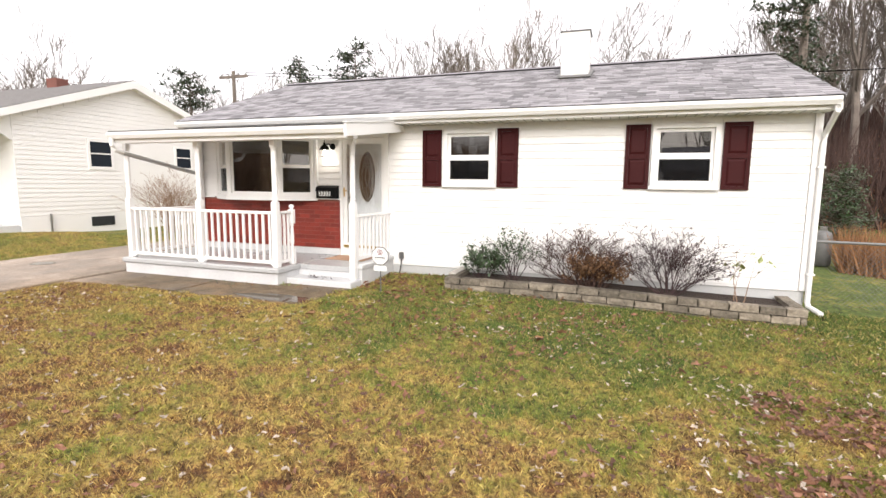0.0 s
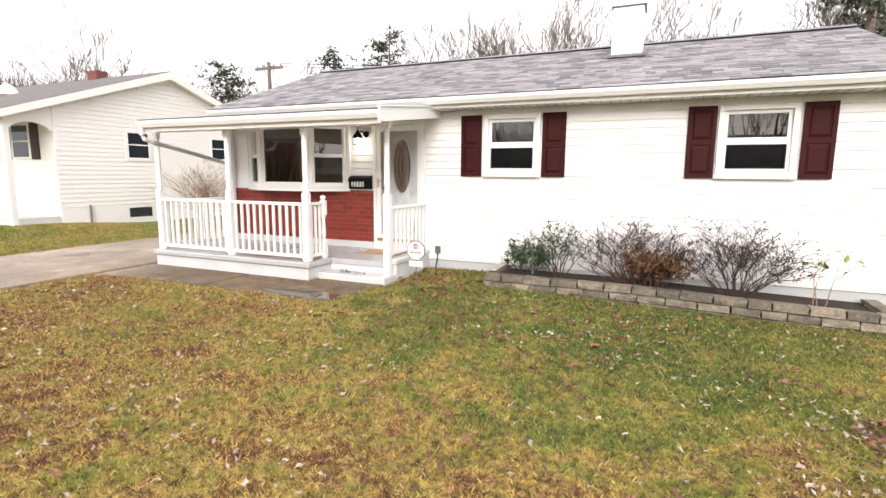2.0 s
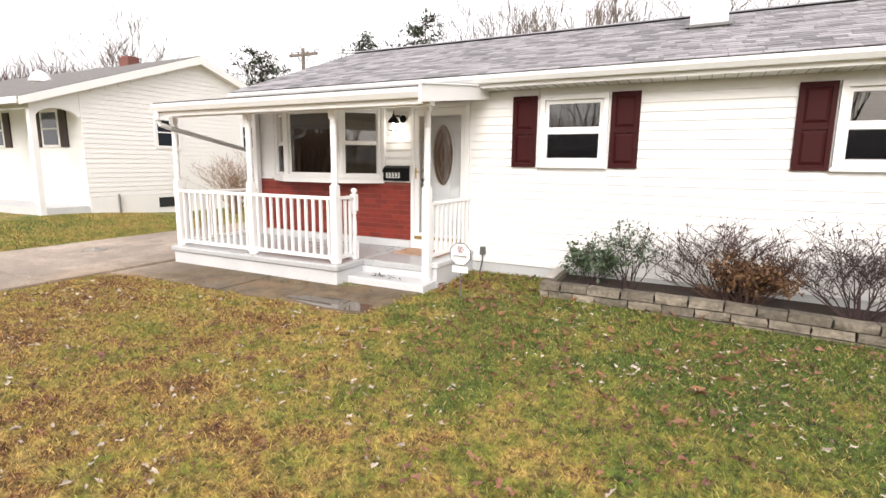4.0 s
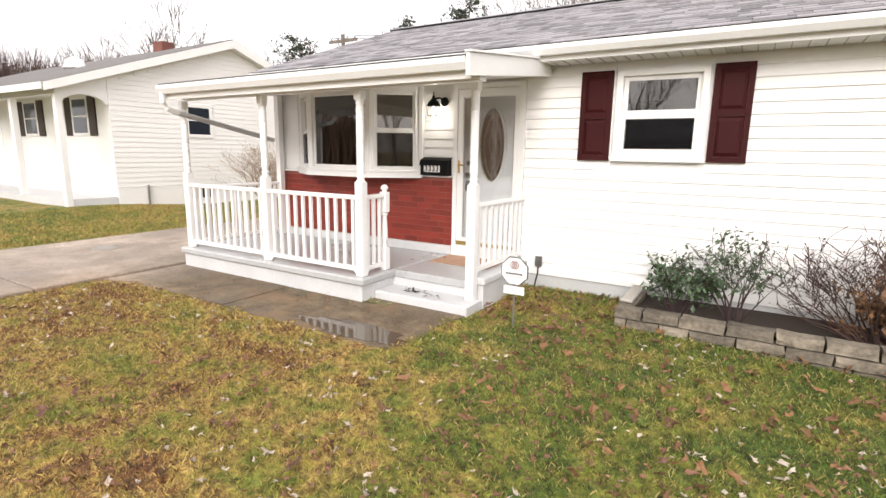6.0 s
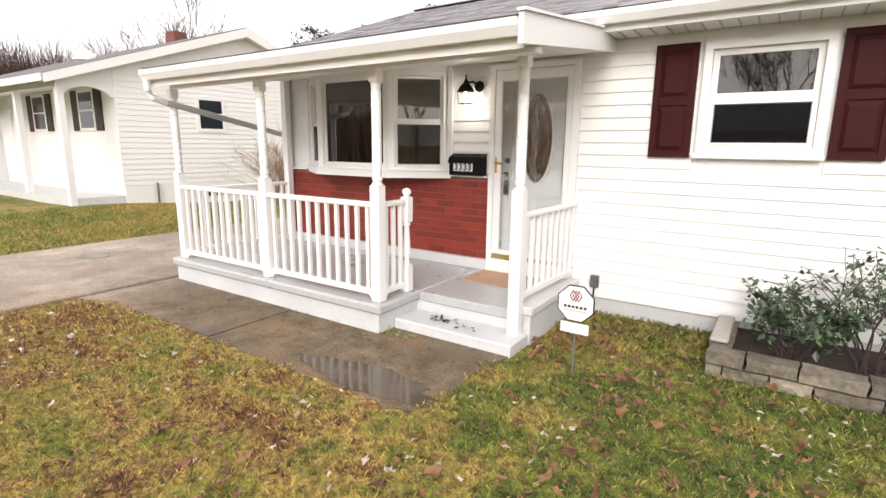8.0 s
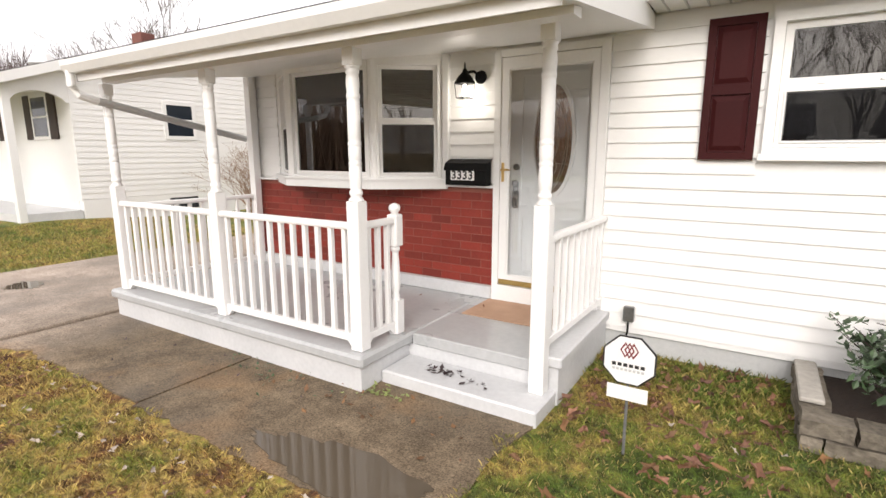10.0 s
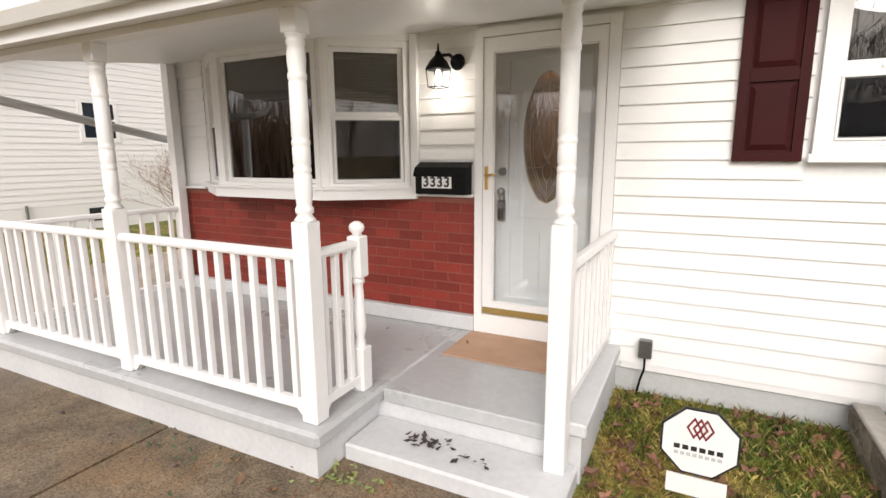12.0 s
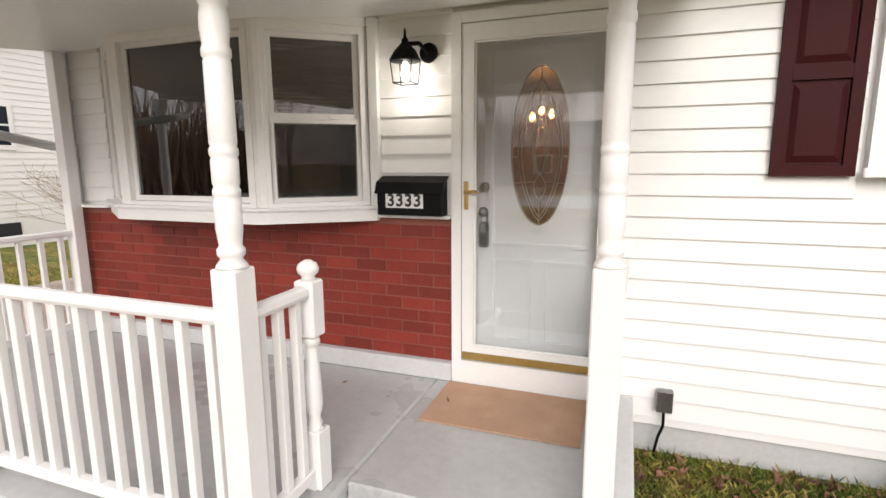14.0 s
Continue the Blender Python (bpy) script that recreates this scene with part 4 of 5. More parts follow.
# ---- things on the porch ----
mb = thing("mailbox", -1.94, 8.62, 1.26, "black wall mailbox with white number label on the brick ledge", "mailbox")
part("body", prismed([(0, 0), (-0.1, 0), (-0.1, 0.13), (-0.08, 0.18), (0, 0.215)], "x", -0.2, 0.2), M["black_metal"], mb)
part("lid", prismed([(0.0, 0.218), (-0.085, 0.183), (-0.112, 0.125), (-0.116, 0.127), (-0.088, 0.19), (0.0, 0.225)], "x", -0.212, 0.212), M["black_metal"], mb)
pl = part("number_plate", boxed(-0.145, 0.09, -0.104, -0.1005, 0.043, 0.126), M["white_plastic"], mb, "white label with the number 3333")
fc = bpy.data.curves.new("number", "FONT")
fc.body, fc.size, fc.align_x, fc.align_y, fc.extrude = "3", 0.098, "CENTER", "CENTER", 0.0006
fc.offset = 0.0028
fo = bpy.data.objects.new("number_source", fc)
scene.collection.objects.link(fo)
bpy.context.view_layer.update()
fm = bpy.data.meshes.new_from_object(fo.evaluated_get(bpy.context.evaluated_depsgraph_get()))
bpy.data.objects.remove(fo)
fm.materials.clear()
fm.materials.append(M["sign_black"])
for k in range(4):
    shared("digit", fm, pl, pose(-0.0275 + (k - 1.5) * 0.055, -0.1056, 0.0845, 90, 0, 0))

wl2 = thing("wall_lantern", -1.935, 8.625, 2.105, "black coach lantern with clear glass on the siding", "wall lamp")
part("back_plate", lathe(bmesh.new(), [(0.05, -0.012), (0.056, 0.0), (0.05, 0.014)], n=16), M["black_metal"], wl2).matrix_basis = pose(0.09, -0.012, 0.06, 90, 0, 0)
part("arm", tube(bmesh.new(), [(0.09, -0.02, 0.06), (0.06, -0.08, 0.1), (0, -0.13, 0.09)], 0.012, 8), M["black_metal"], wl2)
part("hood", lathe(bmesh.new(), [(0.085, 0.0), (0.088, 0.008), (0.06, 0.055), (0.03, 0.085), (0.018, 0.1), (0.02, 0.112), (0.008, 0.125), (0.006, 0.16), (0.001, 0.175)], 0, -0.13, 12), M["black_metal"], wl2, smooth=True)
for sx in (-1, 1):
    for sy in (-1, 1):
        part("cage_bar", tube(bmesh.new(), [(sx * 0.062, -0.13 + sy * 0.062, 0.0), (sx * 0.052, -0.13 + sy * 0.052, -0.115)], 0.0035, 4), M["black_metal"], wl2)
part("cage_foot", tube(bmesh.new(), [(-0.052, -0.182, -0.115), (0.052, -0.182, -0.115), (0.052, -0.078, -0.115), (-0.052, -0.078, -0.115), (-0.052, -0.182, -0.115)], 0.0035, 4), M["black_metal"], wl2)
lb = part("bulb", lathe(bmesh.new(), [(0.012, -0.005), (0.022, -0.05), (0.024, -0.075), (0.012, -0.1)], 0, -0.13, 10), M["porch_bulb"], wl2, "lit bulb", True)
lamp = bpy.data.lights.new("lantern_light", "POINT")
lamp.energy, lamp.color, lamp.shadow_soft_size = 1.6, (1.0, 0.92, 0.82), 0.02
new("lantern_light", lamp).location = (-1.935, 8.495, 1.99)

mt = thing("doormat", -1.31, 8.37, 0.252, "tan woven doormat before the front door", "doormat")
mbm = bmesh.new()
for k in range(24):
    u0, u1 = -0.405 + 0.81 * k / 24, -0.405 + 0.81 * (k + 1) / 24
    lift0, lift1 = (0.004 * noise.noise((u * 7, 0, 3)) for u in (u0, u1))
    vs = [mbm.verts.new(c) for c in ((u0, -0.285, 0.0), (u1, -0.285, 0.0), (u1, 0.205, 0.0), (u0, 0.205, 0.0), (u0, -0.285, 0.009 + lift0), (u1, -0.285, 0.009 + lift1), (u1, 0.205, 0.009 + lift1), (u0, 0.205, 0.009 + lift0))]
    for f in ((4, 5, 6, 7), (0, 1, 5, 4), (2, 3, 7, 6)):
        mbm.faces.new([vs[i] for i in f])
bmesh.ops.remove_doubles(mbm, verts=mbm.verts, dist=0.0005)
part("sheet", mbm, M["mat"], mt)

ob_ = thing("outlet_box", -0.52, 8.62, 0.255, "grey weatherproof outlet box with a black cable on the siding", "outlet box")
part("cover", boxed(-0.04, 0.04, -0.05, 0.0, 0.0, 0.12, 0.006), M["steel"], ob_)
part("cable", tube(bmesh.new(), [(0, -0.03, 0.0), (0.0, -0.035, -0.08), (-0.02, -0.02, -0.15), (-0.04, -0.03, -0.26)], 0.008, 6), M["black_metal"], ob_)

sg_ = thing("yard_sign", -0.225, 7.2, -0.02, "white octagonal yard sign on a metal stake in the grass", "yard sign")
part("stake", tube(bmesh.new(), [(0, 0.006, -0.1), (0, 0.006, 0.6)], 0.008, 6), M["galvanised"], sg_)


def octagon(r, y0, y1, zc):
    return prismed([(r * math.cos(math.pi / 8 + math.pi / 4 * k), zc + r * math.sin(math.pi / 8 + math.pi / 4 * k)) for k in range(8)], "y", y0, y1)


ZC = 0.525
part("border", octagon(0.14, -0.006, 0.0, ZC), M["sign_black"], sg_, "thin black border")
face = part("face", octagon(0.131, -0.0095, -0.0065, ZC), M["white_plastic"], sg_)
for k, dx in enumerate((-0.02, 0.0, 0.02)):
    o = [[dx, ZC + 0.098], [dx + 0.026, ZC + 0.055], [dx, ZC + 0.012], [dx - 0.026, ZC + 0.055]]
    i = [[dx + (p[0] - dx) * 0.68, ZC + 0.055 + (p[1] - ZC - 0.055) * 0.68] for p in o]
    bm = bmesh.new()
    for a in range(4):
        q = [bm.verts.new((p[0], -0.0102 - 0.0003 * k, p[1])) for p in (o[a], o[(a + 1) % 4], i[(a + 1) % 4], i[a])]
        bm.faces.new(q)
    part("emblem", bm, M["sign_red"], face, "dark red and black diamond emblem")
for k in range(6):
    part("word_bar", boxed(-0.082 + k * 0.028, -0.062 + k * 0.028, -0.0105, -0.0098, ZC - 0.034, ZC - 0.016), M["sign_black"], face)
for k in range(8):
    part("word_bar", boxed(-0.08 + k * 0.0203, -0.066 + k * 0.0203, -0.0105, -0.0098, ZC - 0.057, ZC - 0.044), M["foundation"], face)
part("plate", boxed(-0.1, 0.1, -0.008, -0.002, ZC - 0.215, ZC - 0.14), M["white_plastic"], sg_, "plain white plate")


# ---- flower bed ----
BX0, BX1, BYF = 0.55, 5.17, 7.76


def bed_base(x):
    """Foot of the lowest course, a little under the grass at the porch end."""
    return -0.055 - 0.08 * flatter(x, 2.0, 5.2)


tagged(finish("bed_soil", prismed([(BX0 + 0.14, -0.3), (BX1 - 0.14, -0.45), (BX1 - 0.14, bed_base(5) + 0.15), (2.2, bed_base(2.2) + 0.15), (BX0 + 0.14, 0.095)], "y", BYF + 0.14, 8.64), M["soil"]), "dark mulched soil of the flower bed", "soil", kind="structure")
bed = thing("flower_bed_wall", BX0, BYF, -0.1, "low retaining wall of buff-grey split blocks", "retaining wall")
rng = random.Random(4)
stone_meshes = []
for k in range(6):
    bm = boxed(-0.5, 0.5, -0.5, 0.5, -0.5, 0.5)
    bmesh.ops.subdivide_edges(bm, edges=bm.edges, cuts=1)
    for v in bm.verts:
        v.co += 0.06 * Vector((rng.uniform(-0.4, 0.4), rng.uniform(-1.3, 1.3), rng.uniform(-0.7, 0.7)))
    me = bpy.data.meshes.new("block")
    bm.to_mesh(me)
    bm.free()
    me.materials.append(M["stone"])
    stone_meshes.append(me)


def block_row(row, x0, x1, y, along):
    x = x0 - (0.15 if row % 2 else 0)
    while x < x1:
        L = rng.uniform(0.24, 0.36)
        a, b = max(x, x0), min(x + L, x1)
        if b - a > 0.06:
            c = (a + b) / 2
            if along:
                z = bed_base(c) - 0.03 + row * 0.098
                m = pose(c - BX0, y - BYF + rng.uniform(-0.008, 0.008), z + 0.1 + 0.0, 0, rng.uniform(-0.5, 0.5) + math.degrees(math.atan((bed_base(c - 0.1) - bed_base(c + 0.1)) / 0.2)), rng.uniform(-1.5, 1.5)) @ Matrix.Diagonal((b - a - 0.016, 0.15, 0.084, 1))
            else:
                z = bed_base(y) - 0.03 + row * 0.098
                m = pose(y - BX0, c - BYF, z + 0.1, 0, 0, 90) @ Matrix.Diagonal((b - a - 0.012, 0.15, 0.088, 1))
            shared("block", rng.choice(stone_meshes), bed, m)
        x += L


for row in range(3):
    block_row(row, BX0, BX1, BYF + 0.075, True)
    block_row(row, BYF + 0.16, 8.6, BX1 - 0.075, False)
for row in range(3):
    block_row(row, BYF + 0.16, 8.6, BX0 + 0.075, False)
tagged(finish("bed_end_board", boxed(BX0 + 0.0, BX0 + 0.12, BYF + 0.2, 8.6, 0.162, 0.192, 0.008), M["timber"]), "weathered timber on the end of the flower bed", "timber", kind="structure")


# ---- plants ----
def leaf_cloud(points, size, rng, droop=0.3):
    """Many small folded leaves at given places, joined."""
    verts, faces = [], []
    for p in points:
        s = size * rng.uniform(0.6, 1.3)
        a, e = rng.uniform(0, 2 * math.pi), rng.uniform(-0.9, 0.9) - droop
        d = Vector((math.cos(a) * math.cos(e), math.sin(a) * math.cos(e), math.sin(e)))
        side = d.cross(Vector((0, 0, 1))).normalized() * s * 0.28
        q, lift = Vector(p), d.cross(side).normalized() * s * 0.08
        k = len(verts)
        verts += [q, q + d * s * 0.5 + side + lift, q + d * s, q + d * s * 0.5 - side + lift, q + d * s * 0.5]
        faces += [(k, k + 1, k + 4), (k + 1, k + 2, k + 4), (k + 2, k + 3, k + 4), (k + 3, k, k + 4)]
    return [tuple(v) for v in verts], faces


def branches(rng, base, direction, length, radius, levels, fork, spread, bm, tips, sides=5, lift=0.12, steps=4, thin=0.0):
    """A branching stem: tapered tubes that fork; the ends go into tips."""
    p, d = Vector(base), Vector(direction).normalized()
    pts, rad = [p.copy()], [radius]
    for k in range(steps):
        d = (d + Vector((rng.gauss(0, 0.11), rng.gauss(0, 0.11), rng.gauss(0, 0.08) + lift * 0.3))).normalized()
        p = p + d * length / steps
        pts.append(p.copy())
        rad.append(max(thin, radius * (1 - 0.5 * (k + 1) / steps)))
    tube(bm, pts, rad, sides if radius > 0.02 else 3)
    if levels == 0:
        tips += pts[1:]
        return
    for k in range(fork):
        i = rng.randint(max(1, steps // 2), steps) if k else steps
        a = rng.uniform(0, 2 * math.pi)
        side = Vector((math.cos(a), math.sin(a), rng.uniform(-0.1, 0.5)))
        nd = (d + side * spread * rng.uniform(0.6, 1.2)).normalized()
        branches(rng, pts[i], nd, length * rng.uniform(0.55, 0.8), rad[i] * 0.72, levels - 1, fork, spread, bm, tips, sides, lift, max(2, steps - 1), thin)


def shrub(name, x, y, z, seed, stems, height, width, levels, fork, twig, leaf, leaf_size, per_tip, label):
    rng = random.Random(seed)
    s = thing(name, x, y, z, label, "shrub")
    bm, tips = bmesh.new(), []
    for k in range(stems):
        a = 2 * math.pi * k / stems + rng.uniform(-0.4, 0.4)
        out = rng.uniform(0.1, 1.0) * width / height
        branches(rng, (0.05 * math.cos(a), 0.05 * math.sin(a), -0.03), (out * math.cos(a) * 1.2, out * math.sin(a) * 0.6, 1), height * rng.uniform(0.4, 0.58), height * 0.0125, levels, fork, 0.95, bm, tips, 4, 0.0, thin=0.0028)
    part("stem", bm, twig, s)
    if leaf is not None:
        pts = [t + Vector((rng.gauss(0, 0.025), rng.gauss(0, 0.02), rng.gauss(0, 0.025))) for t in tips for _ in range(per_tip) if rng.random() < 0.75]
        me = mesh_from("leaves", *leaf_cloud(pts, leaf_size, rng), leaf)
        o = new("foliage", me)
        o.parent = s
    return s


shrub("evergreen_shrub", 1.05, 8.1, 0.08, 3, 14, 0.55, 0.42, 2, 3, M["dark_twig"], M["leaf_green"], 0.065, 5, "dark green leafy evergreen shrub in the bed")
shrub("evergreen_shrub", 1.5, 8.15, 0.08, 8, 10, 0.8, 0.26, 2, 3, M["dark_twig"], M["leaf_green"], 0.055, 4, "taller sparse evergreen shrub in the bed")
shrub("barberry_bush", 2.5, 8.14, 0.07, 5, 26, 0.88, 1.4, 3, 3, M["twig"], M["leaf_purple"], 0.028, 1, "leafless reddish-brown thorny bush in the bed")
shrub("rust_bush", 2.7, 8.05, 0.06, 9, 24, 0.62, 0.6, 2, 3, M["twig"], M["leaf_rust"], 0.05, 8, "low bush with rust-orange leaves in the bed")
shrub("dark_bush", 3.65, 8.14, 0.03, 12, 22, 0.85, 0.95, 3, 3, M["dark_twig"], M["leaf_purple"], 0.036, 2, "dark purple twiggy bush in the bed")
shrub("sapling", 4.5, 8.2, 0.0, 21, 3, 0.75, 0.35, 2, 2, M["tan_twig"], M["leaf_light"], 0.11, 1, "thin sapling with a few yellow-green leaves")
shrub("dry_bush", -10.3, 12.8, -0.05, 31, 34, 1.55, 1.3, 3, 3, M["tan_twig"], None, 0, 0, "bare tan bush beside the neighbouring house")


def bare_tree(seed, height, levels=4):
    rng = random.Random(seed)
    bm, tips = bmesh.new(), []
    trunk_h = height * rng.uniform(0.3, 0.42)
    pts, rad, p = [], [], Vector((0, 0, -0.3))
    for k in range(6):
        pts.append(p.copy())
        rad.append(height * 0.016 * (1 - 0.09 * k))
        p = p + Vector((rng.gauss(0, 0.02) * height * 0.2, rng.gauss(0, 0.02) * height * 0.2, (trunk_h + 0.3) / 5))
    tube(bm, pts, rad, 7)
    crown = bmesh.new()
    for k in range(6):
        i = rng.choice((3, 4, 5)) if k else 5
        a = 2 * math.pi * k / 5 + rng.uniform(-0.5, 0.5)
        out = 0.15 if k == 0 else rng.uniform(0.35, 0.8)
        branches(rng, pts[i], (out * math.cos(a), out * math.sin(a), 1), height * rng.uniform(0.2, 0.27), rad[i] * 0.6, levels, 3, 0.5, crown, tips, 4, 0.25, 4, 0.014)
    return bm, crown


def pine_tree(seed, height, low, width, leaf=0.22):
    """A trunk, tiers of limbs, and clumps of needles along the limbs."""
    rng = random.Random(seed)
    bm = bmesh.new()
    tube(bm, [(0, 0, -0.3), (0.05, 0, height * 0.4), (0, 0.05, height * 0.75), (0, 0, height)], [height * 0.017, height * 0.013, height * 0.008, 0.02], 7)
    pts = []
    z = height * low
    while z < height * 0.99:
        f = (z - height * low) / (height * (1 - low))
        reach = width * (1 - f) ** 0.4 * rng.uniform(0.4, 1.1) + 0.3
        for _ in range(3):
            a = rng.uniform(0, 2 * math.pi)
            r = reach * rng.uniform(0.5, 1.1)
            end = Vector((r * math.cos(a), r * math.sin(a), z + r * rng.uniform(-0.12, 0.3)))
            tube(bm, [(0, 0, z), tuple(end * 0.5 + Vector((0, 0, z * 0.5 + 0.05))), tuple(end)], [0.035, 0.022, 0.01], 3)
            for _ in range(int(30 * r) + 8):
                s = rng.uniform(0.3, 1.08)
                q = Vector((end.x * s, end.y * s, z + (end.z - z) * s))
                pts.append(q + Vector((rng.gauss(0, 0.16), rng.gauss(0, 0.16), rng.gauss(0.05, 0.1))))
        z += height * 0.022
    return bm, leaf_cloud(pts, leaf, rng, -0.2)


EYE0 = (2.9, 0.83)


def out_at(bearing, dist):
    return EYE0[0] + dist * math.sin(radians(bearing)), EYE0[1] + dist * math.cos(radians(bearing))


def tall(bearing, dist, rise):
    """Height of a tree whose top stands at that angle above eye level, from the start of the walk."""
    x, y = out_at(bearing, dist)
    return 1.54 + dist * math.tan(radians(rise)) - ground_z(x, y)


bases = []
for k in range(4):
    t = thing("bare_tree", 0, 0, 0, "tall leafless deciduous tree behind the houses", "tree")
    tr_, cr_ = bare_tree(40 + k, 12.0)
    part("trunk", tr_, M["bark"], t)
    part("crown", cr_, M["bark"], t)
    bases.append(t)
rng = random.Random(77)
spots = [(b, d, 1.16 * tall(b, d, r)) for b, d, r in ((-61.0, 44, 8.4), (-58.5, 40, 8.6), (-55.6, 33, 11.2), (-47, 42, 8.8), (-43, 40, 9.6), (-39, 38, 10.0), (-37, 41, 9.6), (-25, 41, 12.2), (-22.8, 36, 14.7), (-20.6, 40, 13.4), (-18.6, 38, 13.9), (-17.0, 39, 14.7), (-14.6, 37, 14.4), (-12.4, 36, 16.7), (-9.9, 37, 15.5), (-7.6, 40, 13.8), (-2.1, 38, 16.7), (1.8, 38, 14.8), (11.1, 36, 14.0), (17.2, 40, 18.0), (19.2, 38, 23.0), (21.4, 42, 21.0), (24.0, 40, 21.0), (27.5, 40, 20.0))]
for b_, d_, h_ in ((150, 30, 11), (165, 27, 12), (176, 33, 13), (188, 28, 11), (198, 34, 13), (210, 29, 12), (222, 33, 12), (140, 36, 12), (183, 40, 14), (170, 42, 14)):
    spots.append((b_, d_, h_))
for k in range(60):
    spots.append((rng.uniform(13, 60), rng.uniform(38, 58), rng.uniform(8, 12)))
for k in range(56):
    spots.append((rng.uniform(-84, -52), rng.uniform(46, 62), rng.uniform(7.0, 9.2)))
for k, (b, d, h) in enumerate(spots):
    x, y = out_at(b, d)
    m = pose(x, y, ground_z(x, y) - 0.1, 0, 0, rng.uniform(0, 360)) @ Matrix.Scale(h / 12.0, 4)
    if k < 4:
        t = bases[k]
        t.matrix_basis = m
    else:
        t = copy_thing(bases[k % 4], m)
        t.scale = (h / 12.0,) * 3
    t["group"] = "bare trees behind the houses"
pines = []
for k, (b, d, rise, low, wid) in enumerate(((-45.4, 40, 10.6, 0.3, 3.6), (-34.8, 36, 12.8, 0.3, 2.4), (-29.0, 36, 14.3, 0.35, 3.4), (14.9, 30, 25.5, 0.36, 2.1))):
    x, y = out_at(b, d)
    h = tall(b, d, rise)
    t = thing("pine_tree", x, y, ground_z(x, y) - 0.1, "dark ragged pine tree behind the houses", "tree", "pines behind the houses")
    bm, (vs, fs) = pine_tree(60 + k, h, low, wid)
    part("trunk", bm, M["bark"], t)
    o = new("crown", mesh_from("crown", vs, fs, M["needle"]))
    o.parent = t
x, y = out_at(18.9, 21)
t = thing("cedar_bush", x, y, ground_z(x, y) - 0.05, "small green cedar at the edge of the wood", "shrub")
bm, (vs, fs) = pine_tree(71, 2.4, 0.05, 1.0, 0.1)
part("trunk", bm, M["bark"], t)
o = new("crown", mesh_from("crown", vs, fs, M["leaf_green"]))
o.parent = t


def undergrowth(name, count, bear, dist, hgt, mat, label, seed, width=0.05):
    """Thin upright stems in their thousands on the hillside."""
    rng = random.Random(seed)
    verts, faces = [], []
    for _ in range(count):
        x, y = out_at(rng.uniform(*bear), rng.uniform(*dist))
        z = ground_z(x, y) - 0.1
        h, a, w = rng.uniform(*hgt), rng.uniform(0, math.pi), width * rng.uniform(0.5, 1.3)
        dx, dy, lx, ly = w * math.cos(a), w * math.sin(a), rng.gauss(0, 0.25) * h, rng.gauss(0, 0.25) * h
        k = len(verts)
        verts += [(x - dx, y - dy, z), (x + dx, y + dy, z), (x - dy * 0.7, y + dx * 0.7, z), (x + lx, y + ly, z + h)]
        faces += [(k, k + 1, k + 3), (k + 1, k + 2, k + 3), (k + 2, k, k + 3)]
    return tagged(new(name, mesh_from(name, verts, faces, mat)), label, "undergrowth", kind="stuff")


undergrowth("woodland_undergrowth", 7000, (11, 62), (27, 62), (0.6, 2.2), M["leaf_brown"], "tangled brown winter undergrowth on the hillside", 1, 0.09)
undergrowth("woodland_undergrowth", 18000, (11, 62), (26, 62), (1.0, 4.6), M["twig"], "bare brown stems on the hillside", 5, 0.05)
undergrowth("woodland_undergrowth", 24000, (-88, -54), (42, 62), (3.5, 8.6), M["twig"], "bare brown stems on the hillside", 2, 0.08)
undergrowth("street_thicket", 5000, (198, 262), (26, 44), (2.0, 7.0), M["tan_twig"], "bare winter trees and brush over the road", 9, 0.1)
undergrowth("dry_reeds", 2600, (19.5, 27), (13.0, 15.5), (0.3, 1.15), M["reed"], "tan-orange clump of dry tall grass behind the fence", 3, 0.02)

# utility pole
x, y = out_at(-41.3, 36)
up = thing("utility_pole", x, y, ground_z(x, y), "brown wooden utility pole with a crossarm", "utility pole")
part("pole", tube(bmesh.new(), [(0, 0, -0.5), (0, 0, 8.45)], [0.15, 0.11], 8), M["bark"], up)
part("crossarm", boxed(-1.1, 1.1, -0.07, 0.07, 8.0, 8.16), M["bark"], up)
for dx in (-0.95, -0.4, 0.4, 0.95):
    part("insulator", lathe(bmesh.new(), [(0.04, 8.16), (0.06, 8.22), (0.04, 8.3)], dx, 0, 6), M["steel"], up)
for dx in (-0.95, 0.95):
    pts = [(x + dx + (60 * s), y + 6 * s, ground_z(x, y) + 8.3 - 5.0 * s * (1 - s)) for s in [k / 14 for k in range(15)]]
    tagged(finish("overhead_wire", tube(bmesh.new(), pts, 0.018, 4), M["black_metal"]), "thin black overhead wire", "wire")

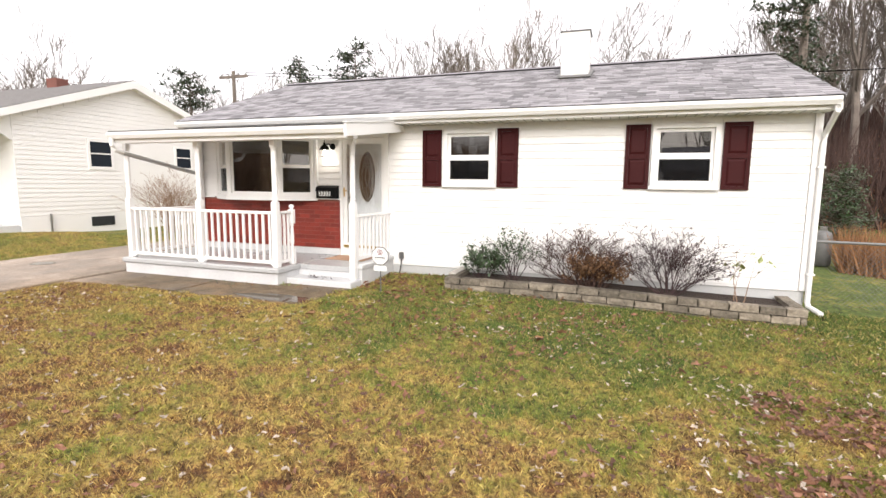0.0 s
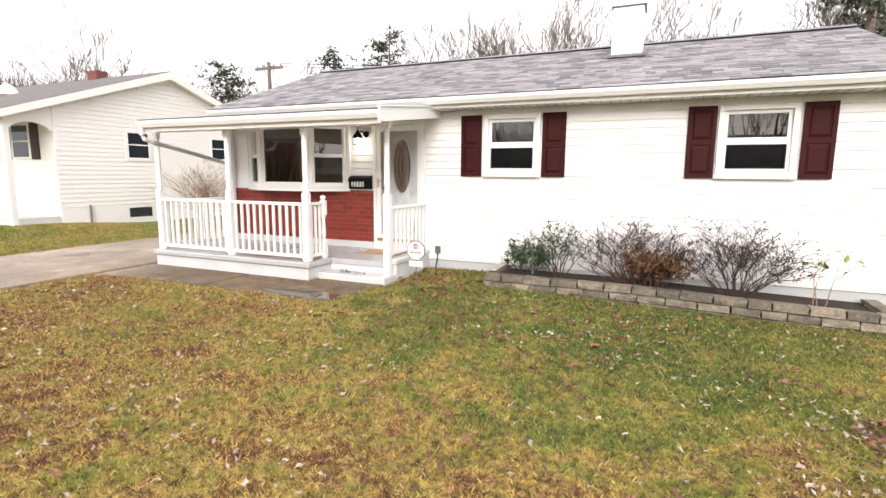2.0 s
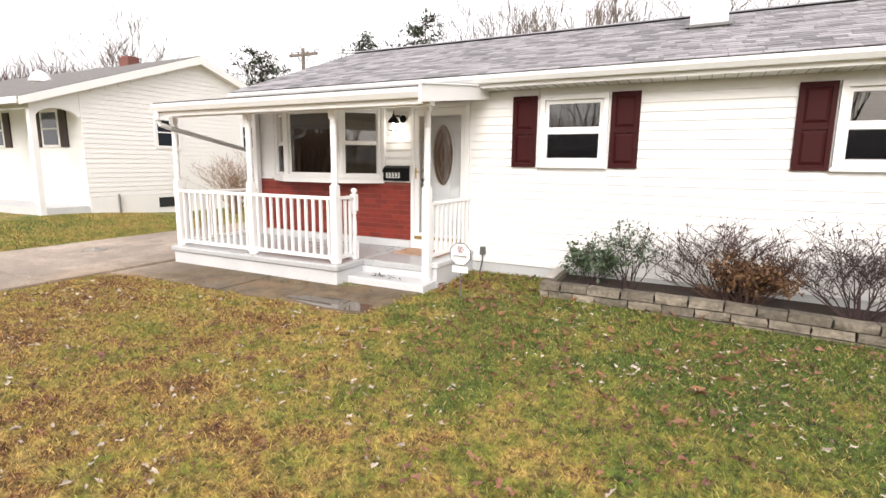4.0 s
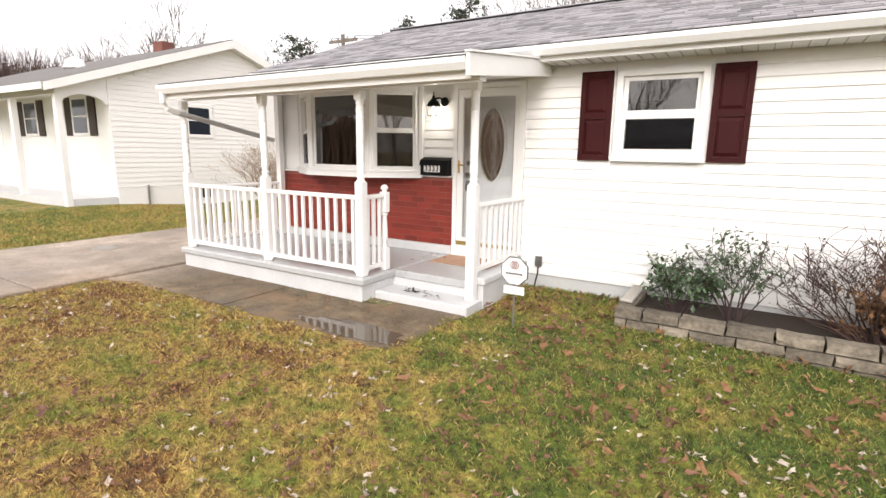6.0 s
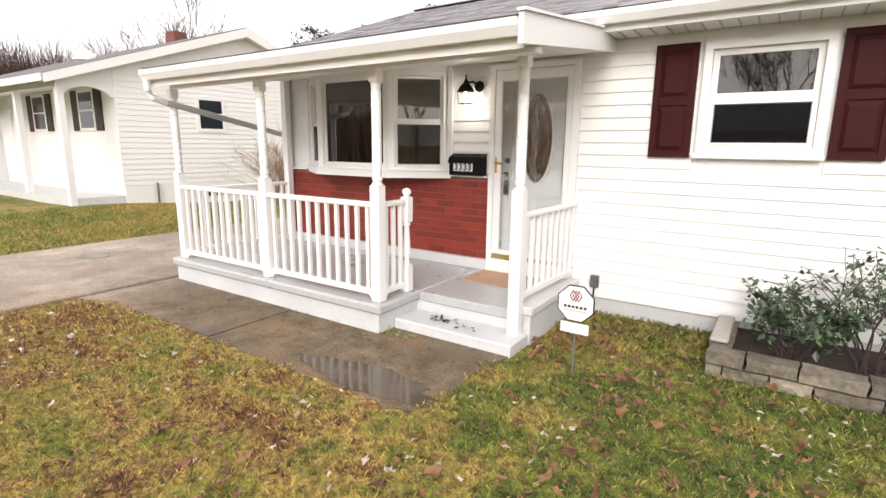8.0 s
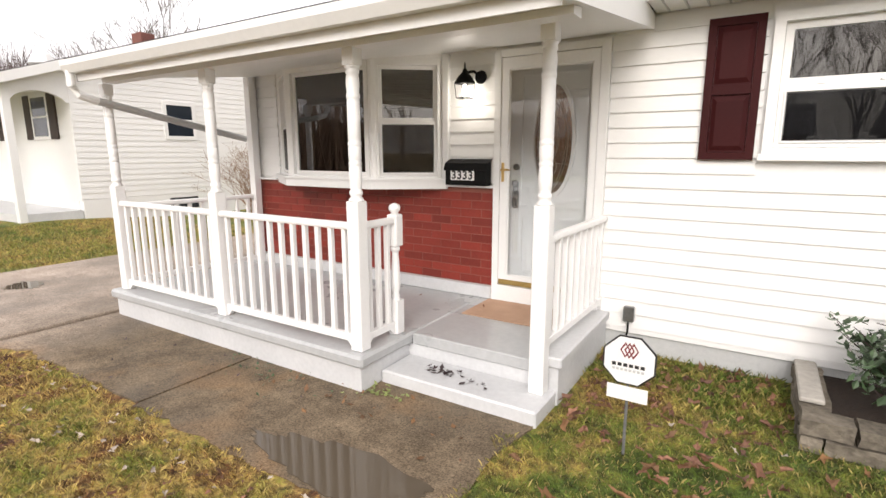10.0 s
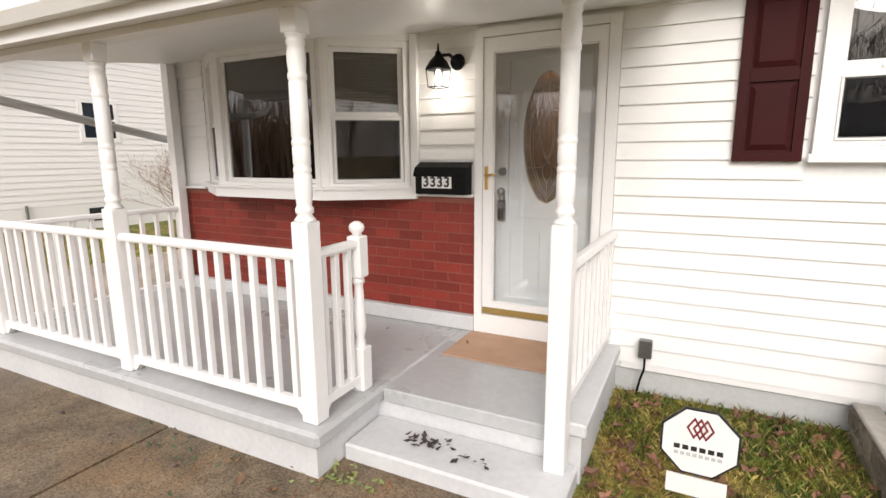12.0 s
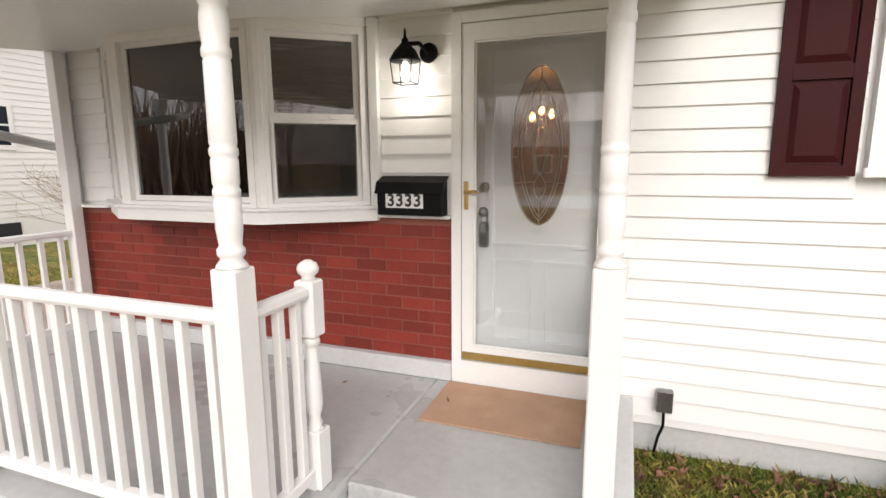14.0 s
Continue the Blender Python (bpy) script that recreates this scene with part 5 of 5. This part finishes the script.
# ---- side yard: fence and what stands behind it ----
fe = thing("chain_link_fence", 5.45, 9.2, -0.2, "grey chain-link fence with a top rail beside the house", "fence")
FL = 8.5
part("top_rail", tube(bmesh.new(), [(0, 0, 0.98), (FL, 0, 0.9)], 0.021, 8), M["galvanised"], fe)
for k in range(4):
    part("post", tube(bmesh.new(), [(0.05 + k * 2.75, 0, -0.3), (0.05 + k * 2.75, 0, 0.98 - k * 0.025)], 0.024, 8), M["galvanised"], fe)
bm = bmesh.new()
step = 0.065
for k in range(int(FL / step) + 14):
    for s in (1, -1):
        x0 = k * step
        xa, xb = x0 - (0.45 if s > 0 else -0.45), x0 + (0.45 if s > 0 else -0.45)
        pa, pb = [xa, 0.02], [xb, 0.92]
        if min(xa, xb) < 0 or max(xa, xb) > FL:
            continue
        d = 0.0022
        vs = [bm.verts.new(c) for c in ((pa[0] - d, 0.003 * s, pa[1]), (pa[0] + d, 0.003 * s, pa[1]), (pb[0] + d, 0.003 * s, pb[1]), (pb[0] - d, 0.003 * s, pb[1]), (pa[0], 0.003 * s + d, pa[1]), (pb[0], 0.003 * s + d, pb[1]))]
        for f in ((0, 1, 2, 3), (1, 4, 5, 2), (4, 0, 3, 5)):
            bm.faces.new([vs[i] for i in f])
part("wire_mesh", bm, M["galvanised"], fe, "diamond wire mesh")
for nm, x, y, s in (("propane_tank", 7.2, 14.0, 0.75), ("propane_tank", 9.4, 15.0, 0.75)):
    t = thing(nm, x, y, ground_z(x, y), "weathered pale cylinder tank behind the fence", "tank")
    part("body", lathe(bmesh.new(), [(0.2 * s, 0), (0.25 * s, 0.06), (0.25 * s, 0.85 * s), (0.2 * s, 1.0 * s), (0.08 * s, 1.06 * s)], n=14), M["galvanised"], t, smooth=True)
    part("collar", lathe(bmesh.new(), [(0.1 * s, 1.04 * s), (0.1 * s, 1.16 * s), (0.06 * s, 1.16 * s)], n=12), M["steel"], t)

# ---- neighbouring white house ----
NX, NY0, NY1, NYP = -12.45, 8.75, 18.2, 9.9
nb = thing("neighbour_house", NX, NY0, 0.15, "white-sided neighbouring house with a deep arched porch", "house")


def npart(name, bm, mat, label="", parent=None):
    bmesh.ops.translate(bm, verts=bm.verts, vec=(-NX, -NY0, -0.15)) if parent is None else None
    return part(name, bm, mat, parent or nb, label)


NW = 12.5
ncy, apex, eave = 13.45, 4.78, 2.98
npart("gable_wall", prismed([(NYP, 0.5), (NY1, 0.5), (NY1, 2.9), (ncy, apex - 0.16), (NYP, 3.3)], "x", NX - 0.15, NX), M["siding"], "white lap-sided gable wall")
npart("foundation_wall", boxed(NX - 0.16, NX + 0.015, NYP + 0.02, NY1, -0.2, 0.52), M["trim"])
npart("front_wall", boxed(NX - NW, NX - 0.151, NYP, NYP + 0.15, 0.3, 3.1), M["siding"])
npart("back_wall", boxed(NX - NW, NX - 0.151, NY1 - 0.15, NY1, 0.3, 2.85), M["siding"])
npart("end_wall", boxed(NX - NW - 0.15, NX - NW, NYP, NY1, 0.3, 2.9), M["siding"])
# arched side screen of the porch
bm = bmesh.new()
ya, yb, zs = NY0 + 0.14, NYP - 0.06, 2.6
arc = [(yb - (yb - ya) * k / 14, zs + 0.2 * math.sin(math.pi * k / 14) ** 0.6) for k in range(15)]
prism(bm, [(NY0, 3.03), (NY0, zs), *arc[::-1], (NYP, zs), (NYP, 3.4)], "x", NX - 0.115, NX - 0.004)
npart("arch_screen", bm, M["trim"], "white arched porch screen")
npart("porch_slab", boxed(NX - NW, NX - 0.006, NY0 + 0.006, NYP - 0.002, -0.1, 0.3), M["porch_side"])
for k in range(4):
    npart("porch_column", boxed(NX - 0.14 - 2.45 * k, NX + 0.01 - 2.45 * k, NY0 - 0.01, NY0 + 0.13, 0.302 if k else 0.05, 2.75, 0.006), M["trim"])
npart("porch_header", boxed(NX - NW, NX - 0.121, NY0, NY0 + 0.12, 2.752, 3.0), M["trim"])
npart("porch_ceiling", boxed(NX - NW, NX - 0.121, NY0 + 0.121, NYP - 0.001, 2.92, 2.96), M["soffit"])
nr = npart("roof", prismed([(NY0 - 0.3, eave), (ncy, apex), (NY1 + 0.3, eave), (NY1 + 0.3, eave - 0.08), (ncy, apex - 0.12), (NY0 - 0.3, eave - 0.08)], "x", NX - NW - 0.3, NX + 0.25), M["old_shingle"], "grey shingle gable roof")
npart("rake_board", prismed([(NY0 - 0.3, eave - 0.2), (ncy, apex - 0.26), (NY1 + 0.3, eave - 0.2), (NY1 + 0.3, eave - 0.015), (ncy, apex - 0.025), (NY0 - 0.3, eave - 0.015)], "x", NX + 0.251, NX + 0.28), M["trim"])
npart("rake_soffit", prismed([(NY0 - 0.28, eave - 0.18), (ncy, apex - 0.235), (NY1 + 0.28, eave - 0.18), (NY1 + 0.28, eave - 0.15), (ncy, apex - 0.205), (NY0 - 0.28, eave - 0.15)], "x", NX + 0.001, NX + 0.25), M["trim"])
npart("eave_board", boxed(NX - NW - 0.2, NX + 0.208, NY0 - 0.33, NY0 - 0.302, eave - 0.16, eave - 0.01), M["gutter"])
npart("chimney", boxed(NX - 3.5, NX - 3.0, 13.2, 13.6, 4.4, 5.0), M["red_brick_far"], "red brick chimney")
npart("roof_vent", lathe(bmesh.new(), [(0.2, 3.4), (0.24, 3.9), (0.33, 3.95), (0.22, 4.2), (0.05, 4.3)], NX - 4.4, 11.2, 12), M["chimney"], "white dome roof vent")


def nwin(y, z, w, h, label="dark double-hung window"):
    f = npart("window", ring(bmesh.new(), 0, 1, 0, 1, 0, 1, 0.1), M["trim"], label)
    me = f.data
    for v in me.vertices:
        u, s, q = v.co.x + NX, v.co.y + NY0, v.co.z + 0.15
        v.co = (0.005 + 0.03 * s, (y - NY0) + u * w, (z - 0.15) + q * h)
    g = part("pane", boxed(0.006, 0.018, y - NY0 + 0.1 * w, y - NY0 + 0.9 * w, z - 0.15 + 0.1 * h, z - 0.15 + 0.9 * h), M["teal_dark"], f)
    part("meeting_rail", boxed(0.019, 0.03, y - NY0 + 0.1 * w, y - NY0 + 0.9 * w, z - 0.15 + 0.5 * h, z - 0.15 + 0.54 * h), M["trim"], f)
    g.data.materials[0] = M["dark_pane"]


dp_ = bpy.data.materials.new("dark_window_pane")
t_, b_ = nodes_of(dp_)
b_.inputs["Base Color"].default_value = (0.02, 0.026, 0.035, 1)
b_.inputs["Roughness"].default_value = 0.06
M["dark_pane"] = dp_
nwin(11.9, 1.87, 0.84, 0.94)
nwin(15.1, 1.93, 0.8, 0.87)
npart("crawl_vent", boxed(NX + 0.016, NX + 0.03, 11.87, 12.62, 0.13, 0.42), M["dark_gap"], "dark crawl-space opening")
npart("meter_pipe", tube(bmesh.new(), [(NX + 0.06, 10.67, 0.05), (NX + 0.06, 10.67, 0.58)], 0.03, 6), M["steel"])
for x in (-14.35, -17.3):
    f = npart("porch_window", boxed(x, x + 0.9, NYP - 0.04, NYP - 0.002, 1.85, 2.85), M["trim"], "white-framed porch window")
    for z in (1.92, 2.37):
        part("pane", boxed(x + 0.09 - NX, x + 0.81 - NX, NYP - 0.046 - NY0, NYP - 0.041 - NY0, z - 0.15, z + 0.26), M["dark_pane"], f)
    for dx in (-0.36, 0.91):
        npart("shutter", boxed(x + dx, x + dx + 0.35, NYP - 0.045, NYP - 0.002, 1.85, 2.85, 0.006), M["brown_shutter"], "dark brown shutter")
npart("door", boxed(-20.0, -19.1, NYP - 0.03, NYP - 0.002, 0.32, 2.5), M["door"], "white front door")
npart("bay_wall", boxed(-22.6, -20.1, 8.9, NYP - 0.002, 0.3, 2.75), M["siding"])
npart("orange_door", boxed(-22.3, -19.95, 8.85, 8.898, 0.32, 2.7, 0.01), M["orange"], "orange-painted door beside the porch")


def street_house(x, y, label):
    """A plain brick house over the road, which the window panes mirror."""
    h = thing("street_house", x, y, 0, label, "house", "houses over the road")
    part("wall", boxed(-5, 5, -7, 0, 0, 2.6), M["red_brick_far"], h)
    part("roof", prismed([(-7.4, 2.6), (0.4, 2.6), (-3.5, 4.4)], "x", -5.4, 5.4), M["shingle_far"], h)
    for dx in (-3.6, -1.2, 2.6):
        f = part("window", ring(bmesh.new(), dx, dx + 1.2, 0.9, 2.1, 0.0, 0.05, 0.08), M["trim"], h)
        part("pane", boxed(dx + 0.081, dx + 1.119, 0.005, 0.02, 0.981, 2.019), M["dark_pane"], f)
    part("door", boxed(0.8, 1.75, 0.0, 0.05, 0, 2.05), M["door"], h)
    return h


for x in (-45, -31, -17, -3, 11):
    street_house(x, -22, "red-brick single-storey house over the road")
tagged(finish("road", boxed(-120, 120, -13, -6.5, -0.1, 0.02), M["foundation"]), "grey residential road before the lawn", "road", kind="structure")


# ---- house siding boards, bricks and shingles ----
SZ = 0.109


def siding_boards():
    proud = [(0.0, 0.0), (-0.018, 0.0), (-0.018, 0.007), (-0.004, SZ + 0.004), (0.0, SZ + 0.004)]
    cache = {}
    holes = [(-1.71, -0.768, 0.2, 2.37), (0.205, 1.1, 1.47, 2.41), (3.332, 4.236, 1.47, 2.41)]
    z = 0.192
    while z < 2.39:
        spans = [(-0.768, HX1 - 0.075)]
        if z > 1.25:
            spans += [(-2.162, -1.712), (HX0 + 0.065, -4.44)]
        for a0, b0 in spans:
            segs = [(a0, b0)]
            for xa, xb, za, zb in holes:
                if za < z + SZ and z < zb:
                    segs = [s for a, b in segs for s in ((a, min(b, xa)), (max(a, xb), b)) if s[1] - s[0] > 0.02]
            for a, b in segs:
                key = round(b - a, 3)
                if key not in cache:
                    me = bpy.data.meshes.new("plank")
                    bm = prismed(proud, "x", 0, b - a)
                    bmesh.ops.recalc_face_normals(bm, faces=bm.faces)
                    bm.to_mesh(me)
                    bm.free()
                    me.materials.append(M["siding"])
                    cache[key] = me
                shared("plank", cache[key], front, pose(a, HY0 - 0.001, z))
        z += SZ

    tagged(finish("starter_strip", boxed(-0.67, HX1 - 0.075, HY0 - 0.014, HY0 - 0.001, 0.15, 0.1915, 0.002), M["siding"]), "white starter strip under the lowest siding board", "siding", kind="structure")


siding_boards()


def gable_siding(parent, x, y0, y1, zlo, ztop, step):
    """Lap boards on a gable wall that faces east, joined into one part."""
    bm = bmesh.new()
    z, ym = zlo, (y0 + y1) / 2
    while z < ztop(ym) - 0.05:
        a, b = y0, y1
        while a < ym and ztop(a) < z + step:
            a += 0.03
        while b > ym and ztop(b) < z + step:
            b -= 0.03
        prism(bm, [(x, z), (x + 0.016, z), (x + 0.004, z + step), (x, z + step)], "y", a, b)
        z += step
    bmesh.ops.translate(bm, verts=bm.verts, vec=(-NX, -NY0, -0.15))
    o = part("lap_siding", bm, M["siding"], parent)
    o["kind"] = "stuff"


gable_siding(nb, NX + 0.001, NYP, NY1, 0.53, lambda y: eave - 0.12 + (apex - 0.24 - eave + 0.12) * (1 - abs(y - ncy) / (NY1 - ncy)), 0.13)


def bricks():
    tagged(finish("mortar_bed", boxed(-4.81, -1.711, 8.632, 8.649, 0.36, 1.237), M["mortar"]), "red-tinted mortar of the brick apron", "brick wall", kind="structure")
    wall = bpy.data.objects["mortar_bed"]
    H, L, J = 0.0663, 0.204, 0.009
    cache = {}
    z, row = 0.3715, 0
    while z + H < 1.245:
        x = -4.81 - (L / 2 if row % 2 else 0)
        while x < -1.72:
            a, b = max(x, -4.81), min(x + L, -1.713)
            if b - a > 0.03:
                key = round(b - a, 3)
                if key not in cache:
                    me = bpy.data.meshes.new("brick")
                    bm = boxed(0, b - a, -0.006, 0.002, 0, H, 0.002)
                    bm.to_mesh(me)
                    bm.free()
                    me.materials.append(M["brick"])
                    cache[key] = me
                shared("brick", cache[key], wall, pose(a, 8.632 + 0.0015 * math.sin(7.1 * row + 13 * a), z))
            x += L + J
        z += H + J
        row += 1


bricks()


def shingles():
    run = math.hypot(RY - EY, RZ - EZ)
    expo, rng = 0.14, random.Random(6)
    meshes = []
    for k in range(4):
        w = (0.17, 0.25, 0.13, 0.31)[k]
        bm = boxed(0, w - 0.006, -0.012, expo + 0.03, 0, 0.009)
        me = bpy.data.meshes.new("shingle")
        bm.to_mesh(me)
        bm.free()
        me.materials.append(M["shingle"])
        meshes.append((me, w))
    turn = Euler((radians(tilt), 0, 0)).to_matrix().to_4x4()
    rest = ([], [])
    count = 0
    for row in range(int(run / expo)):
        s = row * expo
        y, z = EY - 0.02 + s * math.cos(radians(tilt)), EZ - 0.028 + s * math.sin(radians(tilt))
        x = RX0 - rng.uniform(0, 0.25)
        while x < RX1:
            me, w = rng.choice(meshes)
            lift = rng.uniform(0, 0.004)
            m = Matrix.Translation((x, y, z + lift + 0.003)) @ turn @ Matrix.Rotation(radians(-2.2), 4, "X")
            inside = RX0 <= x and x + w <= RX1
            if inside and row < 9 and count < 300:
                shared("shingle", me, roof, m)
                count += 1
            else:
                a, b = max(x, RX0) - x, min(x + w - 0.006, RX1) - x
                if b - a > 0.02:
                    k = len(rest[0])
                    rest[0].extend(tuple(m @ Vector(c)) for c in ((a, -0.012, 0), (b, -0.012, 0), (b, expo + 0.03, 0), (a, expo + 0.03, 0), (a, -0.012, 0.009), (b, -0.012, 0.009), (b, expo + 0.03, 0.009), (a, expo + 0.03, 0.009)))
                    rest[1].extend(tuple(k + i for i in f) for f in ((4, 5, 6, 7), (0, 1, 5, 4), (1, 2, 6, 5), (3, 0, 4, 7)))
            x += w
    o = new("shingles_upper", mesh_from("shingles_upper", *rest, M["shingle_far"]))
    o.parent = roof
    o["kind"] = "stuff"


shingles()


# ---- grass and fallen leaves ----
def on_hard(x, y):
    e = 0.16 * noise.noise((x * 2.2, y * 2.2, 4.0)) + 0.05 * noise.noise((x * 9, y * 9, 2.0))
    return (-7.97 < x < -5.0 + e * 0.5) or (-5.1 < x < -0.8 + e and 6.1 + e - 0.12 * flatter(-x, 4.2, 5.0) < y) or (x > -0.9 and y > 8.62) or (-0.95 < x < -0.68 and y > 7.05) or (BX0 - 0.02 < x < BX1 + 0.02 and y > BYF - 0.01)


def grass(name, count, x0, x1, y0, y1, hgt, wid, seed):
    r = np.random.RandomState(seed)
    xs, ys = r.uniform(x0, x1, count), r.uniform(y0, y1, count)
    keep = np.array([not on_hard(a, b) for a, b in zip(xs, ys)])
    xs, ys = xs[keep], ys[keep]
    n = len(xs)
    zs = np.array([ground_z(a, b) + 0.02 * noise.noise((a * 0.6, b * 0.6, 0)) - 0.016 for a, b in zip(xs, ys)])
    h, ang = hgt * r.uniform(0.4, 1.25, n), r.uniform(0, 2 * np.pi, n)
    lean, la = h * r.uniform(0.2, 1.0, n), r.uniform(0, 2 * np.pi, n)
    w = wid * r.uniform(0.6, 1.4, n)
    dx, dy = w * np.cos(ang), w * np.sin(ang)
    v = np.empty((n, 4, 3), np.float32)
    v[:, 0] = np.stack([xs - dx, ys - dy, zs], 1)
    v[:, 1] = np.stack([xs + dx, ys + dy, zs], 1)
    v[:, 2] = np.stack([xs + dx * 0.6 + lean * 0.4 * np.cos(la), ys + dy * 0.6 + lean * 0.4 * np.sin(la), zs + h * 0.7], 1)
    v[:, 3] = np.stack([xs + lean * np.cos(la), ys + lean * np.sin(la), zs + h], 1)
    me = bpy.data.meshes.new(name)
    me.vertices.add(4 * n)
    me.vertices.foreach_set("co", v.ravel())
    me.loops.add(6 * n)
    idx = (np.arange(n)[:, None] * 4 + np.array([0, 1, 2, 0, 2, 3])).ravel()
    me.loops.foreach_set("vertex_index", idx.astype(np.int32))
    me.polygons.add(2 * n)
    me.polygons.foreach_set("loop_start", np.arange(0, 6 * n, 3, dtype=np.int32))
    me.polygons.foreach_set("loop_total", np.full(2 * n, 3, np.int32))
    me.update()
    me.materials.append(M["blades"])
    return tagged(new(name, me), "short wet winter grass of green and straw blades", "grass", kind="stuff")


grass("lawn_grass", 430000, -5.2, 7.0, 0.6, 8.6, 0.034, 0.002, 1)
grass("lawn_grass", 60000, -12, -7.6, 2, 11, 0.05, 0.004, 2)
grass("lawn_grass", 40000, 5.1, 11, 5, 16, 0.05, 0.004, 3)
grass("lawn_grass", 80000, -5.2, 7.0, -4.0, 0.6, 0.036, 0.004, 5)
grass("lawn_grass", 50000, 7.0, 12.0, -4.0, 5.0, 0.036, 0.004, 6)
# tufts along the edge of slab and walk
grass("edge_grass", 5000, -0.72, 0.5, 7.9, 8.62, 0.05, 0.0018, 4)


def fallen(name, count, region, mat, size, seed, label, cluster=0.0):
    rng = random.Random(seed)
    verts, faces = [], []
    for _ in range(count):
        x, y = rng.uniform(*region[0]), rng.uniform(*region[1])
        if cluster and noise.noise((x * 0.9 + seed, y * 0.9, 1.0)) < cluster:
            continue
        if on_hard(x, y) and not (x > -0.9 and y < 8.6):
            continue
        z = ground_z(x, y) + rng.uniform(0.012, 0.03)
        s, a = size * rng.uniform(0.6, 1.4), rng.uniform(0, 2 * math.pi)
        up = Vector((rng.gauss(0, 0.35), rng.gauss(0, 0.35), 1)).normalized()
        d = Vector((math.cos(a), math.sin(a), 0)).cross(up).normalized()
        e = up.cross(d)
        c = Vector((x, y, z))
        k, m = len(verts), 9
        ring_ = []
        for j in range(m):
            f = 2 * math.pi * j / m
            r = s * (0.6 + 0.5 * rng.random()) * (1.1 if j % 2 else 0.6)
            ring_.append(tuple(c + d * r * 1.25 * math.cos(f) + e * r * 0.55 * math.sin(f) + up * rng.uniform(-0.2, 0.5) * s))
        verts.append(tuple(c))
        verts += ring_
        faces += [(k, k + 1 + j, k + 1 + (j + 1) % m) for j in range(m)]
    return tagged(new(name, mesh_from(name, verts, faces, mat)), label, "fallen leaves", kind="stuff")


fallen("fallen_leaves", 2100, ((-4.9, 6.2), (1.0, 7.6)), M["leaf_pale"], 0.024, 11, "pale dry leaves scattered on the lawn", -0.1)
fallen("fallen_leaves", 9500, ((-4.9, 6.2), (1.0, 7.6)), M["leaf_brown"], 0.019, 17, "broken brown leaf pieces in the grass", -0.06)
fallen("fallen_leaves", 2200, ((-4.9, 6.2), (1.0, 7.6)), M["leaf_brown"], 0.036, 12, "brown and red leaves scattered on the lawn", 0.12)
fallen("fallen_leaves", 2600, ((3.7, 6.8), (2.4, 5.2)), M["leaf_brown"], 0.036, 13, "drift of brown-red leaves on the lawn", -0.08)
fallen("fallen_leaves", 380, ((3.5, 6.8), (2.3, 5.3)), M["leaf_pale"], 0.03, 14, "pale leaves among the drift")
fallen("fallen_leaves", 230, ((-0.68, 2.6), (5.2, 8.6)), M["leaf_rust"], 0.046, 15, "orange-brown oak leaves by the porch")
fallen("fallen_leaves", 130, ((-0.66, 0.5), (7.2, 8.6)), M["leaf_brown"], 0.04, 18, "brown oak leaves in the corner by the porch")
fallen("fallen_leaves", 260, ((0.7, 4.9), (7.9, 8.55)), M["leaf_rust"], 0.04, 16, "rust leaves on the bed")


def litter(name, x, y, z, n, spread, mat, size, seed, label):
    rng = random.Random(seed)
    pts = [(x + rng.gauss(0, spread), y + rng.gauss(0, spread * 0.4), z + rng.uniform(0.004, 0.02)) for _ in range(n)]
    vs, fs = leaf_cloud(pts, size, rng, 0.0)
    vs = [(a, b, max(c, z + 0.002)) for a, b, c in vs]
    return tagged(new(name, mesh_from(name, vs, fs, mat)), label, "leaf litter", kind="stuff")


litter("leaf_litter", -1.42, 7.37, 0.08, 34, 0.055, M["leaf_purple"], 0.045, 1, "clump of wet dark leaves on the step")
litter("leaf_litter", -1.2, 7.33, 0.08, 8, 0.04, M["leaf_purple"], 0.05, 2, "few wet dark leaves on the step")
litter("leaf_litter", -1.75, 6.9, -0.004, 30, 0.35, M["leaf_rust"], 0.05, 3, "wet orange leaves along the foot of the slab")
litter("leaf_litter", -3.3, 6.95, -0.003, 30, 0.7, M["leaf_purple"], 0.04, 4, "wet dark leaves along the foot of the slab")
litter("moss_tufts", -1.8, 7.05, -0.006, 70, 0.1, M["leaf_light"], 0.04, 5, "green weeds at the foot of the step")
litter("moss_tufts", -2.6, 6.9, -0.003, 60, 0.3, M["leaf_green"], 0.03, 6, "green weeds along the foot of the slab")
litter("leaf_litter", -1.9, 8.25, 0.252, 5, 0.25, M["leaf_brown"], 0.035, 7, "few dry leaves on the porch floor")
